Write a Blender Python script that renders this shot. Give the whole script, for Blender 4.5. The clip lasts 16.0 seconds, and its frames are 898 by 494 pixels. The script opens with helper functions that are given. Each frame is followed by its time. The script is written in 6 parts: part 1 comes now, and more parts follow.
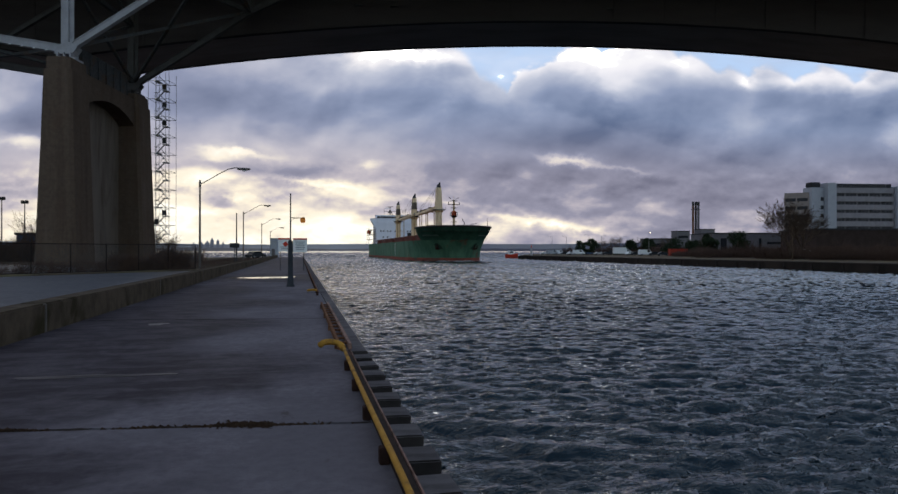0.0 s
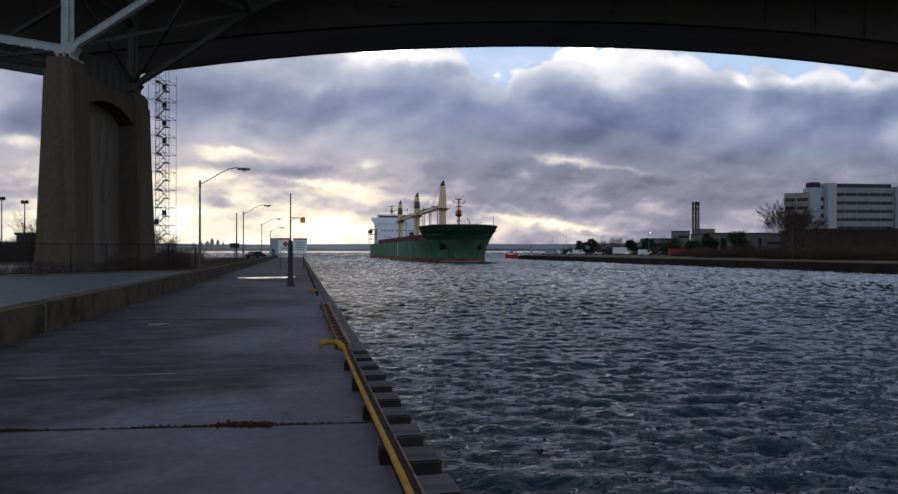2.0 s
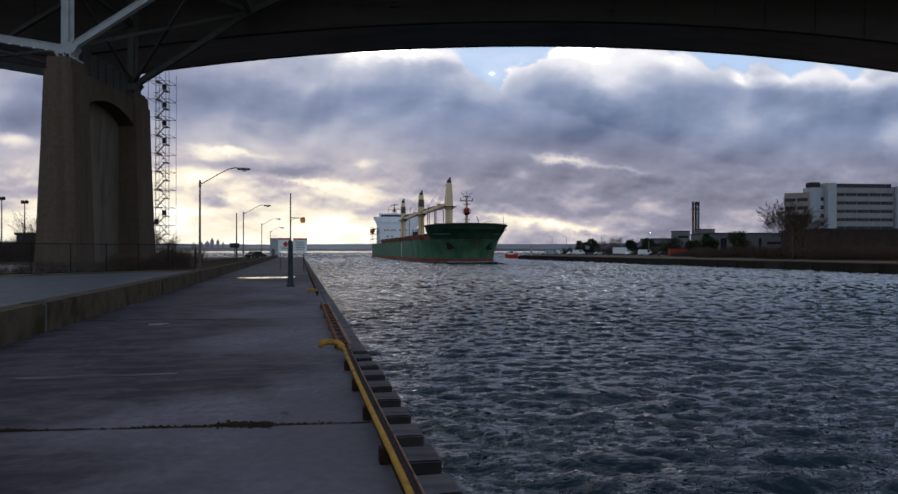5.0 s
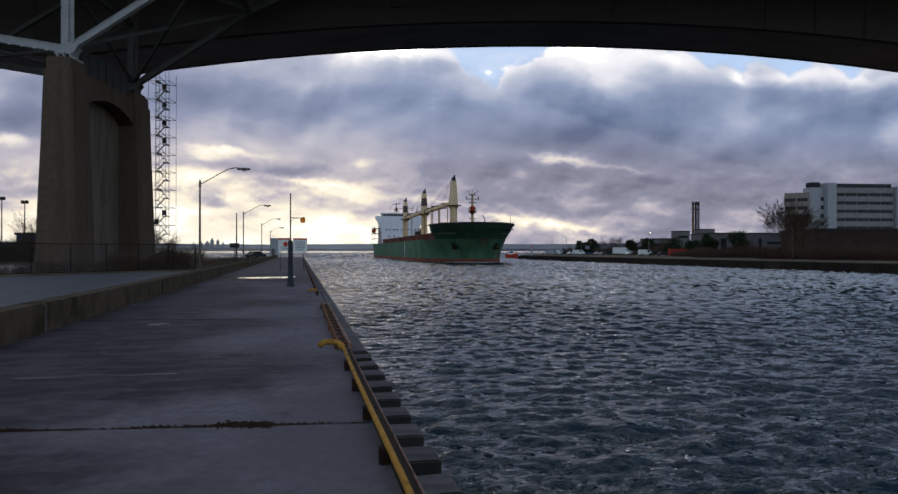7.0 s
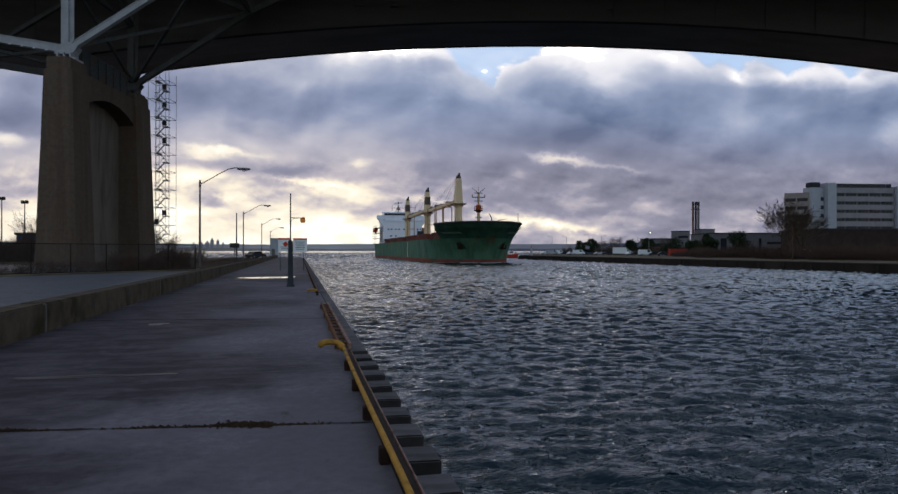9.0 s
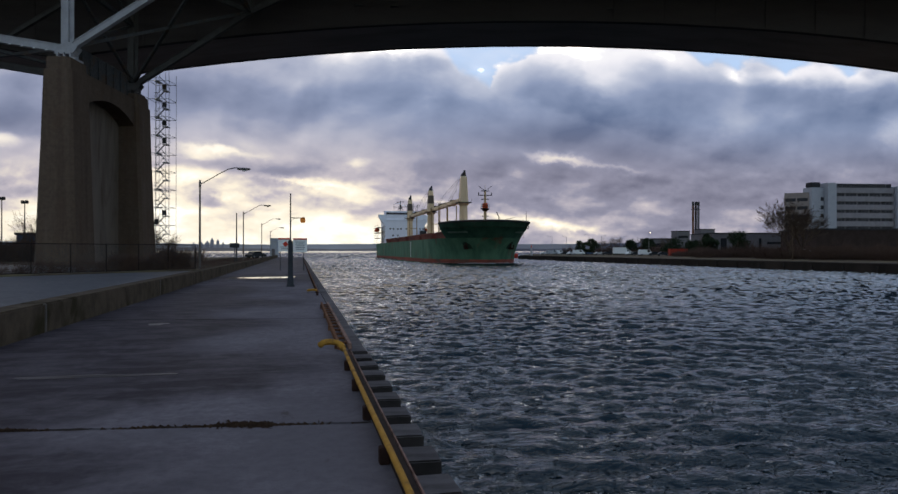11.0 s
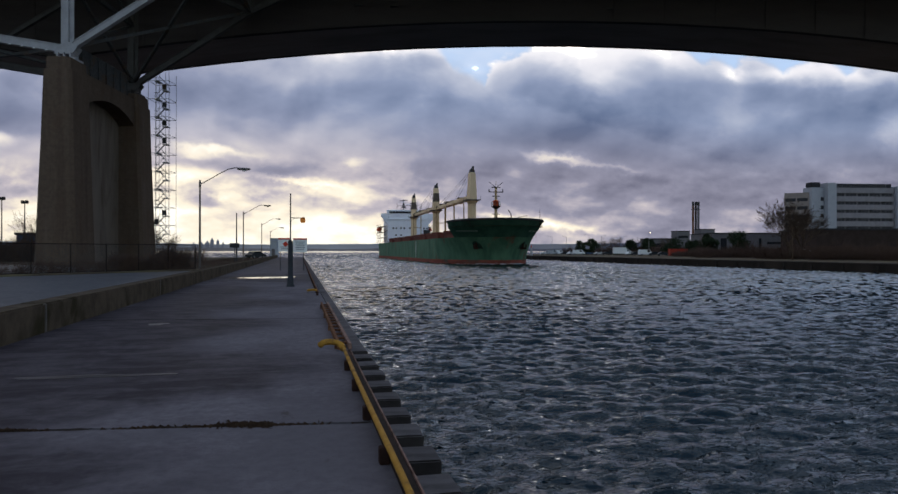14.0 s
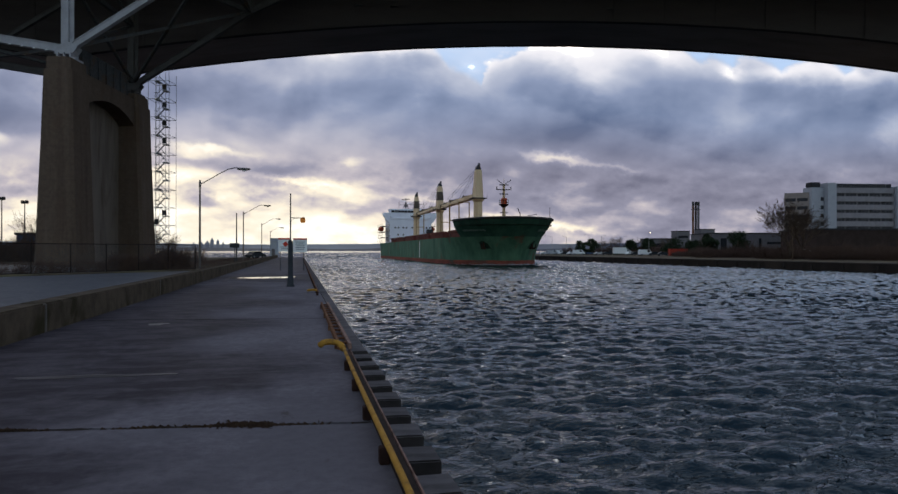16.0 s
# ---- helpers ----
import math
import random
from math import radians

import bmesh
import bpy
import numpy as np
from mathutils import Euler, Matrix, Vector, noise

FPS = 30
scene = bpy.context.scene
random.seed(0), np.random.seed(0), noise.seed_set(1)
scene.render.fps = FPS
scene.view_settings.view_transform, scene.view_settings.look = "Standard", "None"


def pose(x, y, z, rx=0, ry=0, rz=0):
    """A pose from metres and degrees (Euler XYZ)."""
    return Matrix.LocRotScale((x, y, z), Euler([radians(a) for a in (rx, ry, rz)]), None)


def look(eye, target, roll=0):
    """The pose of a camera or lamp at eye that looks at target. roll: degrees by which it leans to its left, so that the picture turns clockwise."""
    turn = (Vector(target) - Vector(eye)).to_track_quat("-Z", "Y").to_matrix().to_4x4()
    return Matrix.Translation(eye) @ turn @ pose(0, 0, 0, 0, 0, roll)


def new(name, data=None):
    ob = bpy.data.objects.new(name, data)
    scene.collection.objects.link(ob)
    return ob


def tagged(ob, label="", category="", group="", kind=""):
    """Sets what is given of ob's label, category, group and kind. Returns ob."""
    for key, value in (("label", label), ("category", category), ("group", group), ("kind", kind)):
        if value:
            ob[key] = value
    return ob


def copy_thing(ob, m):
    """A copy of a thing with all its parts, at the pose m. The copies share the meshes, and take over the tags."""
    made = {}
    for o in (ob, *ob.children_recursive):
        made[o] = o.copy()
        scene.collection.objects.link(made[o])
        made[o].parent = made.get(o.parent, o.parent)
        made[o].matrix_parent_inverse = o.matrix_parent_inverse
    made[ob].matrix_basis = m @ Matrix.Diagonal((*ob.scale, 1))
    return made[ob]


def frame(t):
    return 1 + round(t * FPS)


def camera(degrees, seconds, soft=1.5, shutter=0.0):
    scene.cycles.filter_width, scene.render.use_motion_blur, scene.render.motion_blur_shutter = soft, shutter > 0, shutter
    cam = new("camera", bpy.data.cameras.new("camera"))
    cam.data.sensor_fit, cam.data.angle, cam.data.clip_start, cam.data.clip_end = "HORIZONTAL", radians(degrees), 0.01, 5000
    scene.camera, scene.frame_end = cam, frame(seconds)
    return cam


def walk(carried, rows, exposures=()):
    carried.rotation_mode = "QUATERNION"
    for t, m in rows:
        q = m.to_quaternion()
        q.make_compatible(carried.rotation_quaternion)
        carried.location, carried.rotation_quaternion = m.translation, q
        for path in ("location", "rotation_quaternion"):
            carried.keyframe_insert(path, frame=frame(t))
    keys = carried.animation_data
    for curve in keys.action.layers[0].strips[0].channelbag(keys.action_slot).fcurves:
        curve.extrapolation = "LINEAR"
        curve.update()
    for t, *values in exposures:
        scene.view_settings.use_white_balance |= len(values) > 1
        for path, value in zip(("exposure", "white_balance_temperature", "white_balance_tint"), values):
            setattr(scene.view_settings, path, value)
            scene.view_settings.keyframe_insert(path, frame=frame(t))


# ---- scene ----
EYE = Vector((0.0, 0.0, 3.3))
YAW = 12.2707
cam = camera(66.316, 16.0)
CAM_POSE = look(EYE, EYE + Vector((math.sin(radians(YAW)), math.cos(radians(YAW)), 0.005)))
walk(cam, [(0.0, CAM_POSE), (16.0, CAM_POSE)])

# ---- world, sun and exposure ----
SUN_AZ, SUN_EL = radians(-9.0), radians(6.0)
world = bpy.data.worlds.new("world")
scene.world = world
world.use_nodes = True
wt = world.node_tree
sky = wt.nodes.new("ShaderNodeTexSky")
sky.sky_type = 'NISHITA'
sky.sun_disc = False
sky.sun_elevation = SUN_EL
sky.sun_rotation = SUN_AZ
sky.dust_density = 3.0
wt.nodes["Background"].inputs["Strength"].default_value = 0.15
# thin high overcast over the whole sky
veil = wt.nodes.new("ShaderNodeMix")
veil.data_type, veil.blend_type = 'RGBA', 'ADD'
veil.inputs[0].default_value = 1.0
wt.links.new(sky.outputs[0], veil.inputs[6])
veil.inputs[7].default_value = (0.44, 0.43, 0.57, 1)
wt.links.new(veil.outputs[2], wt.nodes["Background"].inputs["Color"])
sun_data = bpy.data.lights.new("sun", 'SUN')
sun_data.energy, sun_data.angle, sun_data.color = 1.0, radians(12), (1.0, 0.86, 0.7)
sun = new("sun", sun_data)
sun.matrix_world = look((-60, 380, 45), (0, 0, 0))
scene.view_settings.exposure = 1.0


# ---- node helpers ----
class Val:
    """A number flowing through a node tree, with plain arithmetic."""
    def __init__(self, tree, sock):
        self.tree, self.sock = tree, sock

    def op(self, kind, *others):
        n = self.tree.nodes.new("ShaderNodeMath")
        n.operation = kind
        for i, v in enumerate((self, *others)):
            if isinstance(v, Val):
                self.tree.links.new(v.sock, n.inputs[i])
            else:
                n.inputs[i].default_value = v
        return Val(self.tree, n.outputs[0])

    def __add__(self, o): return self.op('ADD', o)
    def __sub__(self, o): return self.op('SUBTRACT', o)
    def __mul__(self, o): return self.op('MULTIPLY', o)
    def __truediv__(self, o): return self.op('DIVIDE', o)
    def clamp(self, a=0.0, b=1.0): return self.op('MAXIMUM', a).op('MINIMUM', b)

    def step(self, a, b):
        n = self.tree.nodes.new("ShaderNodeMapRange")
        n.interpolation_type = 'SMOOTHSTEP'
        self.tree.links.new(self.sock, n.inputs[0])
        n.inputs[1].default_value, n.inputs[2].default_value = a, b
        return Val(self.tree, n.outputs[0])


def coords(tree, which="Object"):
    return tree.nodes.new("ShaderNodeTexCoord").outputs[which]


def split(tree, vec):
    n = tree.nodes.new("ShaderNodeSeparateXYZ")
    tree.links.new(vec, n.inputs[0])
    return [Val(tree, s) for s in n.outputs]


def join(tree, x, y, z):
    n = tree.nodes.new("ShaderNodeCombineXYZ")
    for i, v in enumerate((x, y, z)):
        if isinstance(v, Val):
            tree.links.new(v.sock, n.inputs[i])
        else:
            n.inputs[i].default_value = v
    return n.outputs[0]


def scaled(tree, vec, s):
    n = tree.nodes.new("ShaderNodeVectorMath")
    n.operation = 'MULTIPLY'
    tree.links.new(vec, n.inputs[0])
    n.inputs[1].default_value = s
    return n.outputs[0]


def fractal(tree, vec, scale, detail=4.0, rough=0.55, warp=0.0):
    n = tree.nodes.new("ShaderNodeTexNoise")
    tree.links.new(vec, n.inputs["Vector"])
    n.inputs["Scale"].default_value, n.inputs["Detail"].default_value = scale, detail
    n.inputs["Roughness"].default_value, n.inputs["Distortion"].default_value = rough, warp
    return Val(tree, n.outputs[0])


def ramp(tree, val, stops):
    n = tree.nodes.new("ShaderNodeValToRGB")
    tree.links.new(val.sock, n.inputs[0])
    els = n.color_ramp.elements
    while len(els) < len(stops):
        els.new(0.5)
    for e, (p, c) in zip(els, stops):
        e.position, e.color = p, (*c, 1)
    return n.outputs[0]


def mixed(tree, fac, a, b):
    n = tree.nodes.new("ShaderNodeMix")
    n.data_type = 'RGBA'
    if isinstance(fac, Val):
        tree.links.new(fac.sock, n.inputs[0])
    else:
        n.inputs[0].default_value = fac
    for i, c in ((6, a), (7, b)):
        if isinstance(c, tuple):
            n.inputs[i].default_value = (*c, 1)
        else:
            tree.links.new(c, n.inputs[i])
    return n.outputs[2]


def bump(tree, height, strength, distance):
    n = tree.nodes.new("ShaderNodeBump")
    n.inputs["Strength"].default_value, n.inputs["Distance"].default_value = strength, distance
    tree.links.new(height.sock, n.inputs["Height"])
    return n.outputs[0]


def blank(name):
    m = bpy.data.materials.new(name)
    m.use_nodes = True
    return m, m.node_tree, m.node_tree.nodes["Principled BSDF"]


def surface(name, col, col2=None, scale=1.0, rough=0.8, metal=0.0, grain=0.3, stain=None, stain_scale=0.15,
            vary=0.0, stretch=(1, 1, 1), relief=0.01, gloss=0.04, stain_at=(0.5, 0.7), which="Object"):
    """A weathered surface: two colours at a fine scale, a stain at a coarse one, and fine relief."""
    m, t, b = blank(name)
    vec = scaled(t, coords(t, which), stretch)
    fine = fractal(t, vec, scale, 6, 0.65)
    coarse = fractal(t, vec, scale * stain_scale, 4, 0.6, 0.6)
    col2 = col2 or tuple(c * 0.7 for c in col)
    c = mixed(t, fine.step(0.35, 0.7), col, col2)
    if stain:
        c = mixed(t, coarse.step(*stain_at), c, stain)
    if vary:
        info = t.nodes.new("ShaderNodeObjectInfo")
        r = Val(t, info.outputs["Random"])
        hsv = t.nodes.new("ShaderNodeHueSaturation")
        t.links.new((r * vary + (1 - vary / 2)).sock, hsv.inputs["Value"])
        t.links.new(c, hsv.inputs["Color"])
        c = hsv.outputs[0]
    t.links.new(c, b.inputs["Base Color"])
    t.links.new((fine * 0.25 + (rough - 0.12)).clamp(0.03, 1).sock, b.inputs["Roughness"])
    b.inputs["Metallic"].default_value = metal
    b.inputs["Specular IOR Level"].default_value = gloss
    t.links.new(bump(t, fine, grain, relief), b.inputs["Normal"])
    return m


def glow(name, col, strength):
    m, t, b = blank(name)
    b.inputs["Base Color"].default_value = (*col, 1)
    b.inputs["Emission Color"].default_value = (*col, 1)
    b.inputs["Emission Strength"].default_value = strength
    return m


# ---- mesh helpers ----
def box(bm, x0, x1, y0, y1, z0, z1, m=None, bevel=0.0):
    r = bmesh.ops.create_cube(bm, size=1)
    vs = r["verts"]
    s = Matrix.Diagonal((x1 - x0, y1 - y0, z1 - z0, 1))
    bmesh.ops.transform(bm, matrix=Matrix.Translation(((x0 + x1) / 2, (y0 + y1) / 2, (z0 + z1) / 2)) @ s, verts=vs)
    if bevel:
        es = list({e for v in vs for e in v.link_edges})
        out = bmesh.ops.bevel(bm, geom=es, offset=bevel, segments=2, affect='EDGES')
        vs = list({v for f in out["faces"] for v in f.verts} | {v for v in vs if v.is_valid})
    if m is not None:
        bmesh.ops.transform(bm, matrix=m, verts=vs)
    return vs


def tube(bm, p, q, r1, r2=None, n=8, caps=True):
    """A tapered round bar from p to q."""
    p, q = Vector(p), Vector(q)
    r2 = r1 if r2 is None else r2
    turn = (q - p).to_track_quat("Z", "Y").to_matrix()
    rings = []
    for c, r in ((p, r1), (q, r2)):
        rings.append([bm.verts.new(c + turn @ Vector((r * math.cos(a), r * math.sin(a), 0)))
                      for a in (2 * math.pi * k / n for k in range(n))])
    for k in range(n):
        bm.faces.new((rings[0][k], rings[0][(k + 1) % n], rings[1][(k + 1) % n], rings[1][k]))
    if caps:
        bm.faces.new(rings[0][::-1])
        bm.faces.new(rings[1])


def pipe(bm, pts, r, n=10):
    """A round pipe along a line of points."""
    pts = [Vector(p) for p in pts]
    rings = []
    for i, c in enumerate(pts):
        d = (pts[min(i + 1, len(pts) - 1)] - pts[max(i - 1, 0)]).normalized()
        side = d.cross(Vector((0, 0, 1)))
        side = side.normalized() if side.length > 1e-3 else Vector((1, 0, 0))
        u = side.cross(d)
        rings.append([bm.verts.new(c + r * (math.cos(a) * side + math.sin(a) * u))
                      for a in (2 * math.pi * k / n for k in range(n))])
    for a, b in zip(rings, rings[1:]):
        for k in range(n):
            bm.faces.new((a[k], a[(k + 1) % n], b[(k + 1) % n], b[k]))
    bm.faces.new(rings[0][::-1])
    bm.faces.new(rings[-1])


def beam(bm, p, q, w, h):
    """A rectangular bar from p to q, w wide and h high."""
    p, q = Vector(p), Vector(q)
    d = (q - p).normalized()
    side = d.cross(Vector((0, 0, 1)))
    side = side.normalized() if side.length > 1e-3 else Vector((1, 0, 0))
    u = side.cross(d)
    a, b = [[bm.verts.new(c + side * (sx * w / 2) + u * (sz * h / 2)) for sx, sz in ((-1, -1), (1, -1), (1, 1), (-1, 1))]
            for c in (p, q)]
    for k in range(4):
        bm.faces.new((a[k], a[(k + 1) % 4], b[(k + 1) % 4], b[k]))
    bm.faces.new(a[::-1])
    bm.faces.new(b)


def prism(bm, outline, z0, z1):
    """An upright prism over a flat outline."""
    lo = [bm.verts.new((x, y, z0)) for x, y in outline]
    hi = [bm.verts.new((x, y, z1)) for x, y in outline]
    n = len(outline)
    for k in range(n):
        bm.faces.new((lo[k], lo[(k + 1) % n], hi[(k + 1) % n], hi[k]))
    bm.faces.new(lo[::-1])
    bm.faces.new(hi)


def skin(bm, rings, closed=True, caps=True):
    """A skin over rings of points with equal counts."""
    vs = [[bm.verts.new(p) for p in ring] for ring in rings]
    n = len(vs[0])
    for a, b in zip(vs, vs[1:]):
        for k in range(n if closed else n - 1):
            quad = (a[k], a[(k + 1) % n], b[(k + 1) % n], b[k])
            try:
                bm.faces.new(quad)
            except ValueError:
                pass
    if caps:
        bm.faces.new(vs[0][::-1])
        bm.faces.new(vs[-1])
    return vs


def mesh_of(name, bm, material, smooth=False):
    bmesh.ops.recalc_face_normals(bm, faces=bm.faces)
    me = bpy.data.meshes.new(name)
    bm.to_mesh(me)
    bm.free()
    if smooth:
        for p in me.polygons:
            p.use_smooth = True
    for m in (material if isinstance(material, (list, tuple)) else [material]):
        me.materials.append(m)
    return me


def part(name, bm, material, parent, label="", smooth=False, at=None):
    ob = new(name, mesh_of(name, bm, material, smooth))
    ob.parent = parent
    if at is not None:
        ob.matrix_basis = at
    return tagged(ob, label)


def thing(name, at, label, category, group="", kind=""):
    """An empty at a thing's base that carries its parts."""
    ob = new(name)
    ob.empty_display_size = 0.2
    ob.matrix_basis = at
    return tagged(ob, label, category, group, kind)


def piece(name, bm, material, label, category, group="", kind="", at=None, smooth=False):
    """A thing that is one mesh."""
    ob = new(name, mesh_of(name, bm, material, smooth))
    if at is not None:
        ob.matrix_basis = at
    return tagged(ob, label, category, group, kind)


# ---- materials ----
concrete = surface("concrete", (0.30, 0.29, 0.28), (0.22, 0.215, 0.21), 1.6, 0.85, stain=(0.13, 0.12, 0.11), stain_scale=0.25)
mossy = surface("mossy_concrete", (0.088, 0.067, 0.050), (0.052, 0.041, 0.030), 2.2, 0.95, stain=(0.032, 0.027, 0.015),
                stain_scale=0.3, stretch=(1, 1, 0.85), grain=0.5)
asphalt = surface("asphalt", (0.085, 0.09, 0.102), (0.062, 0.065, 0.076), 3.0, 0.6, stain=(0.058, 0.060, 0.070), stain_scale=0.09, stain_at=(0.45, 0.68), gloss=0.12)
girder_paint = surface("girder_paint", (0.060, 0.052, 0.054), (0.044, 0.038, 0.040), 0.4, 0.8, stain=(0.05, 0.045, 0.045), stretch=(0.2, 1, 1))
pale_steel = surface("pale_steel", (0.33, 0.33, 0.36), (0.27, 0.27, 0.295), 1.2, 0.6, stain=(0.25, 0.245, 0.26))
# darkened copy of the pale steel, shade put into its colour
shaded_steel = surface("shaded_steel", (0.075, 0.072, 0.075), (0.056, 0.053, 0.055), 1.2, 0.7, stain=(0.06, 0.055, 0.053))
dark_steel = surface("dark_steel", (0.06, 0.062, 0.066), (0.04, 0.04, 0.042), 3.0, 0.6, stain=(0.07, 0.045, 0.03))
galvanised = surface("galvanised", (0.28, 0.28, 0.29), (0.22, 0.22, 0.23), 3.0, 0.5, metal=0.6)
rust = surface("rusty_steel", (0.16, 0.075, 0.04), (0.09, 0.045, 0.03), 8.0, 0.85, stain=(0.22, 0.12, 0.07), stain_scale=0.3)
yellow_paint = surface("yellow_paint", (0.38, 0.20, 0.034), (0.27, 0.14, 0.03), 6.0, 0.6, stain=(0.13, 0.07, 0.03),
                       stain_scale=0.4, stain_at=(0.55, 0.7))
timber = surface("timber", (0.036, 0.031, 0.030), (0.018, 0.015, 0.015), 5.0, 0.85, stain=(0.055, 0.049, 0.047), vary=0.4, grain=0.7, gloss=0.08)
# paler worn timber, the light on upward faces put into its colour
worn_lit_timber = surface("worn_lit_timber", (0.105, 0.098, 0.102), (0.060, 0.055, 0.057), 6.0, 0.85, stain=(0.13, 0.122, 0.126), vary=0.3, grain=0.7, stretch=(0.4, 1, 1))
bark = surface("bark", (0.10, 0.075, 0.06), (0.07, 0.05, 0.04), 4.0, 0.95)
brush = surface("brush", (0.098, 0.064, 0.052), (0.066, 0.044, 0.038), 2.0, 0.95)
evergreen = surface("evergreen", (0.035, 0.05, 0.03), (0.025, 0.035, 0.02), 2.0, 0.95)
soil = surface("soil", (0.11, 0.085, 0.06), (0.075, 0.06, 0.045), 0.8, 0.95, stain=(0.14, 0.12, 0.07), stain_scale=0.2)
white_wall = surface("white_wall", (0.255, 0.24, 0.262), (0.215, 0.20, 0.22), 0.5, 0.8, stain=(0.17, 0.155, 0.17))
tower_white = surface("tower_white", (0.36, 0.37, 0.42), (0.32, 0.33, 0.37), 0.5, 0.8)
tan_wall = surface("tan_wall", (0.28, 0.235, 0.22), (0.23, 0.195, 0.185), 0.5, 0.8)
grey_wall = surface("grey_wall", (0.15, 0.14, 0.155), (0.12, 0.115, 0.125), 0.4, 0.85, stain=(0.15, 0.14, 0.14))
dark_glass = surface("dark_glass", (0.025, 0.027, 0.032), (0.02, 0.02, 0.024), 1.0, 0.2, grain=0.02)
dark_roof = surface("dark_roof", (0.045, 0.045, 0.05), (0.035, 0.035, 0.04), 1.0, 0.8)
red_paint = surface("red_paint", (0.50, 0.05, 0.03), (0.42, 0.04, 0.025), 2.0, 0.5)
orange_paint = surface("orange_paint", (0.60, 0.10, 0.04), (0.50, 0.08, 0.03), 2.0, 0.5)
white_paint = surface("white_paint", (0.74, 0.75, 0.77), (0.68, 0.69, 0.71), 2.0, 0.5)
dark_paint = surface("dark_paint", (0.04, 0.045, 0.055), (0.03, 0.034, 0.04), 2.0, 0.4)
dark_rust = surface("dark_rust", (0.048, 0.026, 0.022), (0.03, 0.018, 0.016), 8.0, 0.9)
rubber = surface("rubber", (0.02, 0.02, 0.02), (0.015, 0.015, 0.015), 4.0, 0.9)
hull_green = surface("hull_green", (0.086, 0.178, 0.120), (0.046, 0.108, 0.074), 0.35, 0.7, stain=(0.13, 0.065, 0.046), stretch=(1, 1, 0.35),
                     stain_scale=0.7, stain_at=(0.56, 0.70))
boot_red = surface("boot_red", (0.26, 0.070, 0.050), (0.15, 0.052, 0.040), 0.5, 0.7, stain=(0.07, 0.075, 0.06), stretch=(1, 0.35, 1.5), stain_scale=0.5, stain_at=(0.54, 0.72))
hatch_red = surface("hatch_red", (0.16, 0.05, 0.04), (0.12, 0.04, 0.033), 0.6, 0.7, stain=(0.09, 0.04, 0.035))
crane_cream = surface("crane_cream", (0.76, 0.58, 0.38), (0.70, 0.52, 0.33), 0.8, 0.5, stain=(0.52, 0.36, 0.22), stretch=(1, 1, 0.3))
house_white = surface("house_white", (0.82, 0.84, 0.93), (0.78, 0.80, 0.89), 0.4, 0.5, stain=(0.62, 0.62, 0.62), stretch=(1, 1, 0.2))
lamp_lens = surface("lamp_lens", (0.5, 0.5, 0.48), (0.45, 0.45, 0.43), 3.0, 0.3)
lantern_amber = glow("lantern_amber", (0.60, 0.20, 0.02), 0.10)
# haze of distance is put into the hills' blue-grey colour
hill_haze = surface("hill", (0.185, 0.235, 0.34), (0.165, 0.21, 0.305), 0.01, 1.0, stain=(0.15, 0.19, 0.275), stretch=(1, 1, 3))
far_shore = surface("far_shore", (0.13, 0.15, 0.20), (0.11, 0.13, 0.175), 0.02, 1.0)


def deck_material():
    """Worn walkway concrete, with broad damp stains that are darker and smoother."""
    m, t, b = blank("walkway_concrete")
    vec = coords(t)
    x, y, z = split(t, vec)
    fine = fractal(t, vec, 9.0, 8, 0.7)
    mid = fractal(t, scaled(t, vec, (1.0, 0.7, 1)), 0.8, 6, 0.6, 0.4)
    broad = fractal(t, vec, 0.45, 5, 0.55, 0.6)
    edge = fractal(t, vec, 1.3, 5, 0.6, 0.3)
    c = mixed(t, fine.step(0.3, 0.75), (0.164, 0.148, 0.166), (0.107, 0.097, 0.109))
    c = mixed(t, mid.step(0.40, 0.66) * 0.65, c, (0.096, 0.088, 0.098))
    wx = x + (broad - 0.5) * 2.6 + (edge - 0.5) * 1.1
    wy = y + (mid - 0.5) * 2.6 + (edge - 0.5) * 1.2
    wet = (broad - 0.5) * 1.2 + 0.02 + y.step(12.0, 40.0) * 0.22 + (edge - 0.5) * 0.5
    for x0, y0, rx, ry, amount in DAMP:
        a, d = (wx - x0) / rx, (wy - y0) / ry
        wet = wet + ((a * a + d * d) * -1.0).op('EXPONENT') * amount
    wet = wet.step(0.10, 0.70)
    blot = fractal(t, scaled(t, vec, (0.7, 1.3, 1)), 1.9, 6, 0.62, 0.6).step(0.36, 0.62)
    c = mixed(t, wet * (blot * 0.34 + 0.63), c, (0.030, 0.026, 0.033))
    # trodden dirt and rusty drips, in small scattered marks
    specks = fractal(t, vec, 40.0, 2, 0.5).step(0.66, 0.72)
    c = mixed(t, specks * 0.75, c, (0.07, 0.065, 0.062))
    drips = fractal(t, scaled(t, vec, (1.0, 0.6, 1)), 3.2, 4, 0.6, 0.8).step(0.66, 0.74)
    c = mixed(t, drips * 0.55, c, (0.060, 0.046, 0.042))
    t.links.new(c, b.inputs["Base Color"])
    t.links.new((wet * -0.26 + fine * 0.2 + 0.74).clamp(0.1, 1).sock, b.inputs["Roughness"])
    b.inputs["Specular IOR Level"].default_value = 0.02
    t.links.new(bump(t, fine * 0.4 + mid, 0.35, 0.02), b.inputs["Normal"])
    return m


